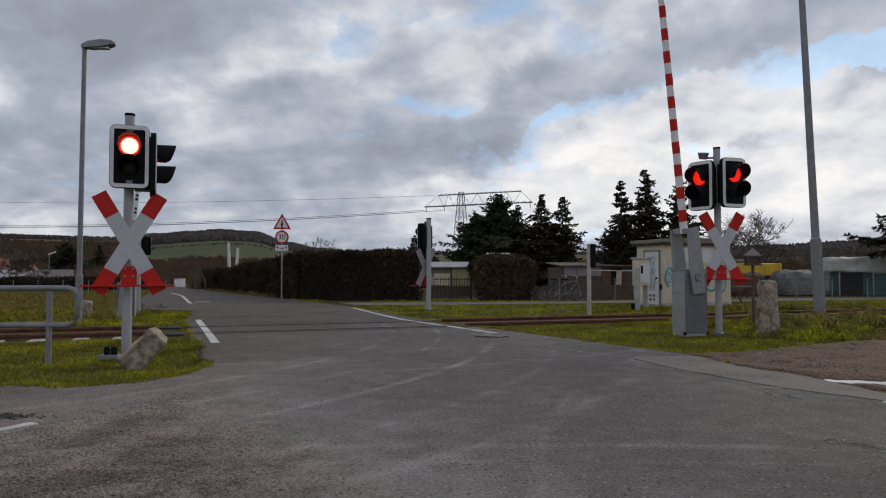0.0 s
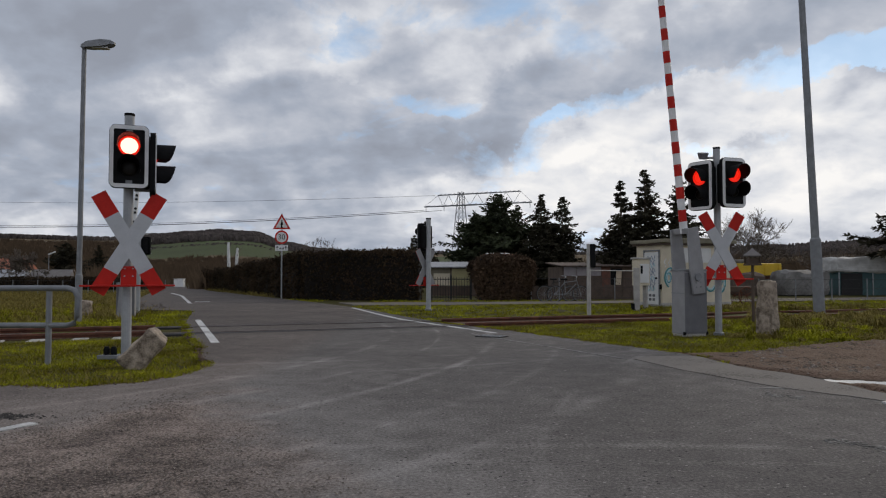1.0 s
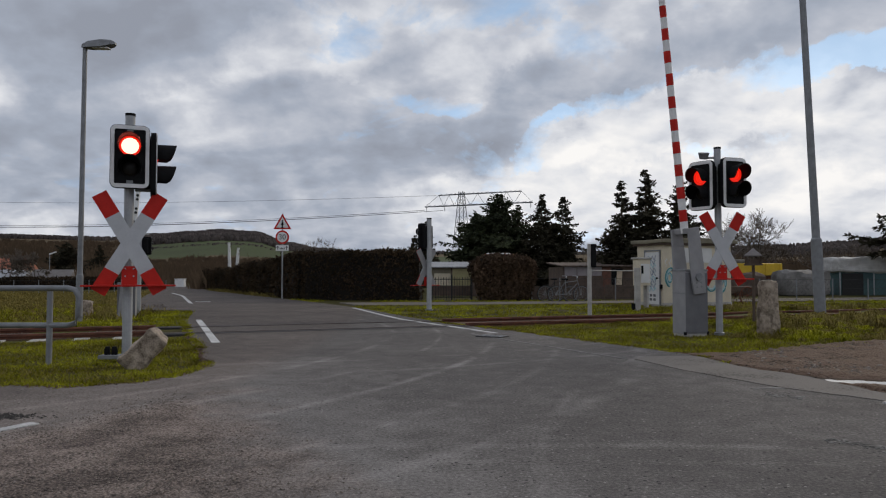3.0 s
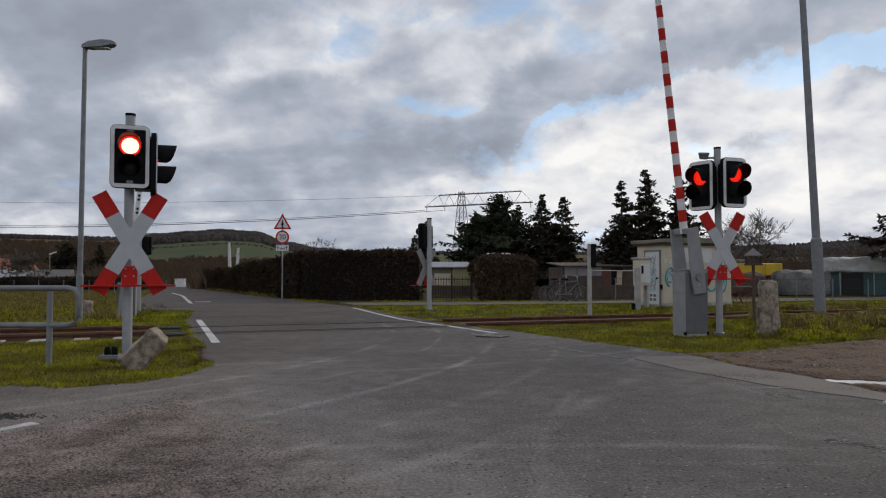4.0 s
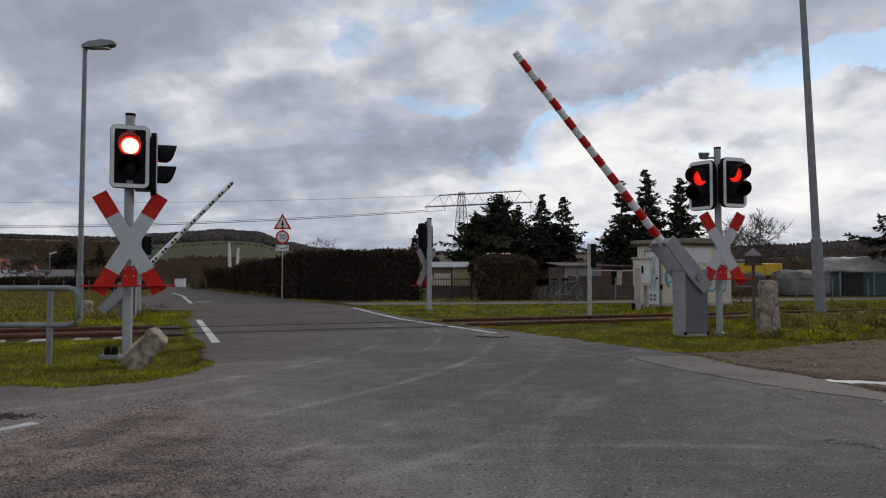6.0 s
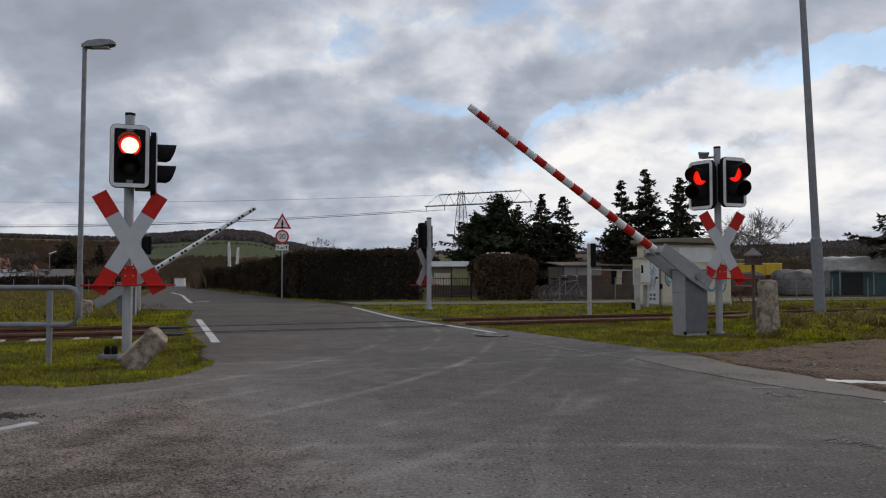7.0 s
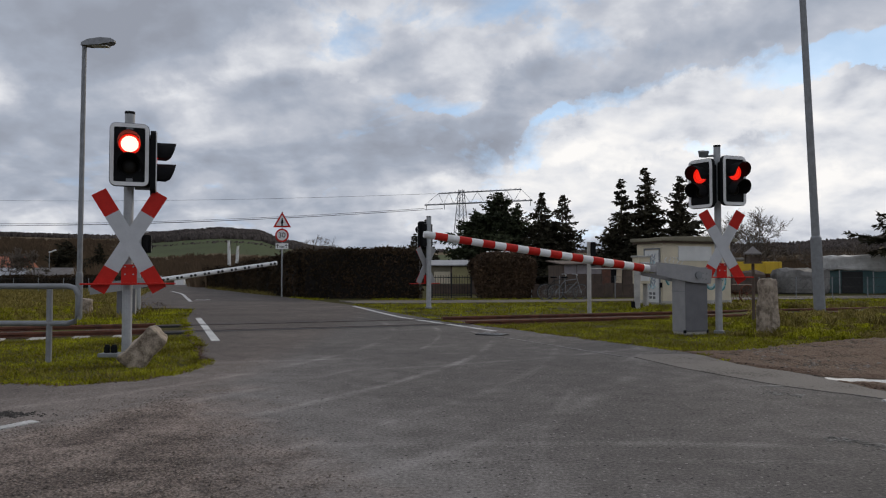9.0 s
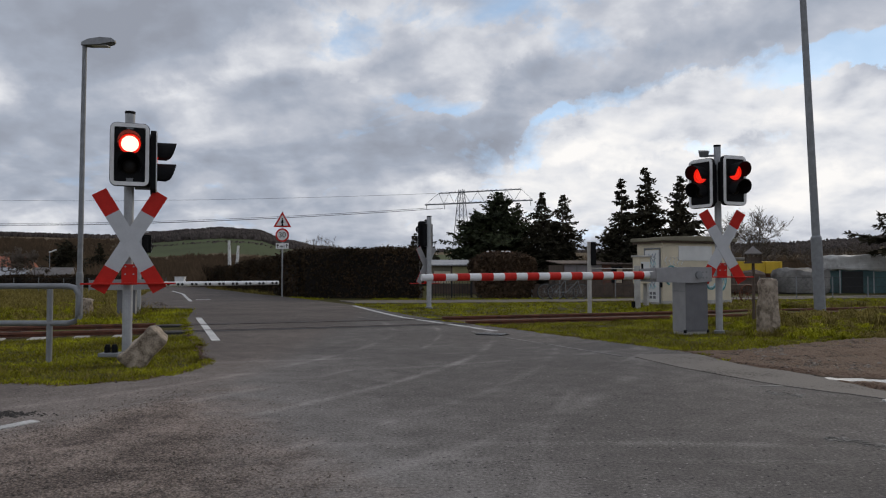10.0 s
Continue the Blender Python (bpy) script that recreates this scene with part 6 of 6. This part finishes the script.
def tussocks(name, zones, mat, label, seed):
    """Clumps of long arching blades, two joints each."""
    rnd = random.Random(seed)
    verts, faces = [], []
    for x0, x1, y0, y1, n, size in zones:
        for _ in range(n):
            x, y = rnd.uniform(x0, x1), rnd.uniform(y0, y1)
            if inside(ROAD, x, y) or inside(DIRT_EDGE, x, y) or inside(PATH_EDGE, x, y) or abs((y - TRACK.y) * AX - (x - TRACK.x) * AY) < 1.2:
                continue
            z, r = ground_z(x, y) - 0.02, size * rnd.uniform(0.6, 1.3)
            lie = rnd.random() * math.tau
            for _ in range(90):
                a, out = rnd.random() * math.tau, r * rnd.uniform(0.3, 1.1)
                bx, by = x + rnd.gauss(0, r * 0.25), y + rnd.gauss(0, r * 0.25)
                dx, dy = math.cos(a) * out + 0.3 * r * math.cos(lie), math.sin(a) * out + 0.3 * r * math.sin(lie)
                h, w = r * rnd.uniform(0.35, 0.8), 0.0035 + 0.009 * r
                sx, sy = -math.sin(a) * w, math.cos(a) * w
                k = len(verts)
                verts += [(bx - sx, by - sy, z), (bx + sx, by + sy, z), (bx + dx * 0.4 - sx, by + dy * 0.4 - sy, z + h), (bx + dx * 0.4 + sx, by + dy * 0.4 + sy, z + h), (bx + dx, by + dy, z + h * rnd.uniform(0.35, 0.8))]
                faces += [(k, k + 1, k + 3, k + 2), (k + 2, k + 3, k + 4)]
    return tagged(raw(name, verts, faces, mat), label, "grass", kind="stuff")


tussocks("grass_tussocks", [(7.0, 18.0, 14.5, 22.0, 330, 0.26), (5.2, 14.0, 11.6, 15.5, 170, 0.13), (-24.0, -9.8, 22.0, 34.0, 220, 0.24)], DRYGRASS, "yellowish tussocks of long bent grass", 73)
tussocks("green_tussocks", [(5.3, 18.0, 11.4, 22.0, 380, 0.17), (5.9, 6.7, 12.0, 12.7, 10, 0.2), (-16.0, -9.0, 20.0, 30.0, 120, 0.2)], GRASS, "clumps of longer green grass", 74)


def verge_fringe():
    """Dark clods and creeping grass where the verges meet the asphalt."""
    rnd = random.Random(91)
    cv, cf, gv, gf = [], [], [], []
    for line, span in ((ROAD_LEFT, (5.5, 17.0)), (ROAD_RIGHT, (8.9, 17.0))):
        for (xa, ya), (xb, yb) in zip(line, line[1:]):
            if not span[0] < ya < span[1]:
                continue
            ln = math.hypot(xb - xa, yb - ya)
            for _ in range(int(ln * 120)):
                u = rnd.random()
                x, y = xa + (xb - xa) * u + rnd.gauss(0, 0.03), ya + (yb - ya) * u + rnd.gauss(0, 0.035)
                patch = noise.noise((x * 1.7, y * 1.7, 6))
                r = rnd.uniform(0.006, 0.02) * (1.2 + patch)
                k = len(cv)
                for q in range(5):
                    cv.append((x + r * 1.6 * rnd.uniform(0.6, 1.2) * math.cos(q * math.tau / 5), y + r * 1.6 * rnd.uniform(0.6, 1.2) * math.sin(q * math.tau / 5), -0.01))
                cv.append((x, y, r * 0.7))
                cf += [(k + q, k + (q + 1) % 5, k + 5) for q in range(5)]
                if patch < -0.15:
                    continue
                for _ in range(5):
                    a, h = rnd.random() * math.tau, rnd.uniform(0.015, 0.06)
                    px, py = x + rnd.gauss(0, 0.025), y + rnd.gauss(0, 0.025)
                    k = len(gv)
                    gv += [(px - 0.005, py, -0.005), (px + 0.005, py, -0.005), (px + h * math.cos(a), py + h * math.sin(a), h * rnd.uniform(0.3, 0.9))]
                    gf.append((k, k + 1, k + 2))
    tagged(raw("soil_crumbs", cv, cf, DIRT), "dark soil crumbs along the asphalt's edge", "soil", kind="stuff")
    tagged(raw("edge_grass", gv, gf, GRASS), "short grass creeping over the asphalt's edge", "grass", kind="stuff")


verge_fringe()


def gravel_heap():
    rnd = random.Random(92)
    verts, faces = [], []
    for _ in range(520):
        x, y, r = -3.45 + rnd.gauss(0, 0.16), 5.5 + rnd.gauss(0, 0.06), rnd.uniform(0.006, 0.017)
        k = len(verts)
        for q in range(5):
            verts.append((x + r * 1.3 * math.cos(q * math.tau / 5), y + r * 1.3 * rnd.uniform(0.6, 1.2) * math.sin(q * math.tau / 5), -0.003))
        verts.append((x, y, r * 0.7))
        faces += [(k + q, k + (q + 1) % 5, k + 5) for q in range(5)]
    return tagged(raw("gravel_heap", verts, faces, STONES_DARK), "low heap of dark broken asphalt gravel", "gravel", kind="stuff")


gravel_heap()


def scatter_stones():
    rnd = random.Random(81)
    verts, faces = [], []
    for x0, x1, y0, y1, n, s0 in ((-4.6, -0.4, 2.4, 6.9, 16000, 0.0048), (3.8, 12.0, 6.0, 12.5, 3600, 0.012), (4.0, 8.0, 6.6, 11.2, 420, 0.019)):
        for _ in range(n):
            x, y = rnd.uniform(x0, x1), rnd.uniform(y0, y1)
            near = s0 < 0.01
            if not near and not inside(DIRT_EDGE, x, y):
                continue
            if near and not inside(GRAVEL_EDGE, x + rnd.gauss(0, 0.22), y + rnd.gauss(0, 0.22)):
                continue
            if noise.noise((x * 0.8, y * 0.8, 1.0)) < (-0.25 if near else 0.05):
                continue
            s = s0 * rnd.uniform(0.5, 1.8)
            k = len(verts)
            for dx, dy, dz in ((-1, -1, 0), (1, -1, 0), (1, 1, 0), (-1, 1, 0), (-.5, -.6, .8), (.6, -.4, .7), (.5, .6, .9), (-.6, .5, .75)):
                verts.append((x + dx * s * rnd.uniform(0.6, 1), y + dy * s * rnd.uniform(0.6, 1), (0.004 if near else dirt_z(x, y) - 0.004) + dz * s * 0.8))
            for f in ((4, 5, 6, 7), (0, 1, 5, 4), (1, 2, 6, 5), (2, 3, 7, 6), (3, 0, 4, 7)):
                faces.append(tuple(k + j for j in f))
    return tagged(raw("loose_stones", verts, faces, STONES), "loose small stones on gravel and dirt", "gravel", kind="stuff")


scatter_stones()

# ---------------------------------------------------------------- what moves


def motions():
    swing = [(0.0, 84.0), (2.7, 84.0), (3.8, 84.0), (3.95, 83.6), (4.2, 80.2), (4.5, 73.2), (5.0, 63.6), (5.5, 54.6), (6.25, 43.4), (7.0, 32.7), (7.5, 25.7),
             (8.0, 18.2), (8.5, 11.5), (9.0, 7.3), (9.2, 5.5), (9.6, 2.1), (9.8, 0.7), (10.0, -0.4)]
    walk(boom_right, [(t, pose(*BOOM_RIGHT, 0, a, RIGHT_YAW)) for t, a in swing])
    lag = [(0.0, 0.0), (4.2, 0.0), (5.0, -1.6), (5.5, -1.0), (7.0, 0.0), (8.5, 0.8), (9.2, 0.4), (10.0, 0.0)]

    def lagging(t):
        for (t0, d0), (t1, d1) in zip(lag, lag[1:]):
            if t0 <= t <= t1:
                return d0 + (d1 - d0) * (t - t0) / (t1 - t0)
    walk(boom_left, [(t, pose(*BOOM_LEFT, 0, -a - 0.9 - lagging(t), LEFT_YAW)) for t, a in swing])


motions()
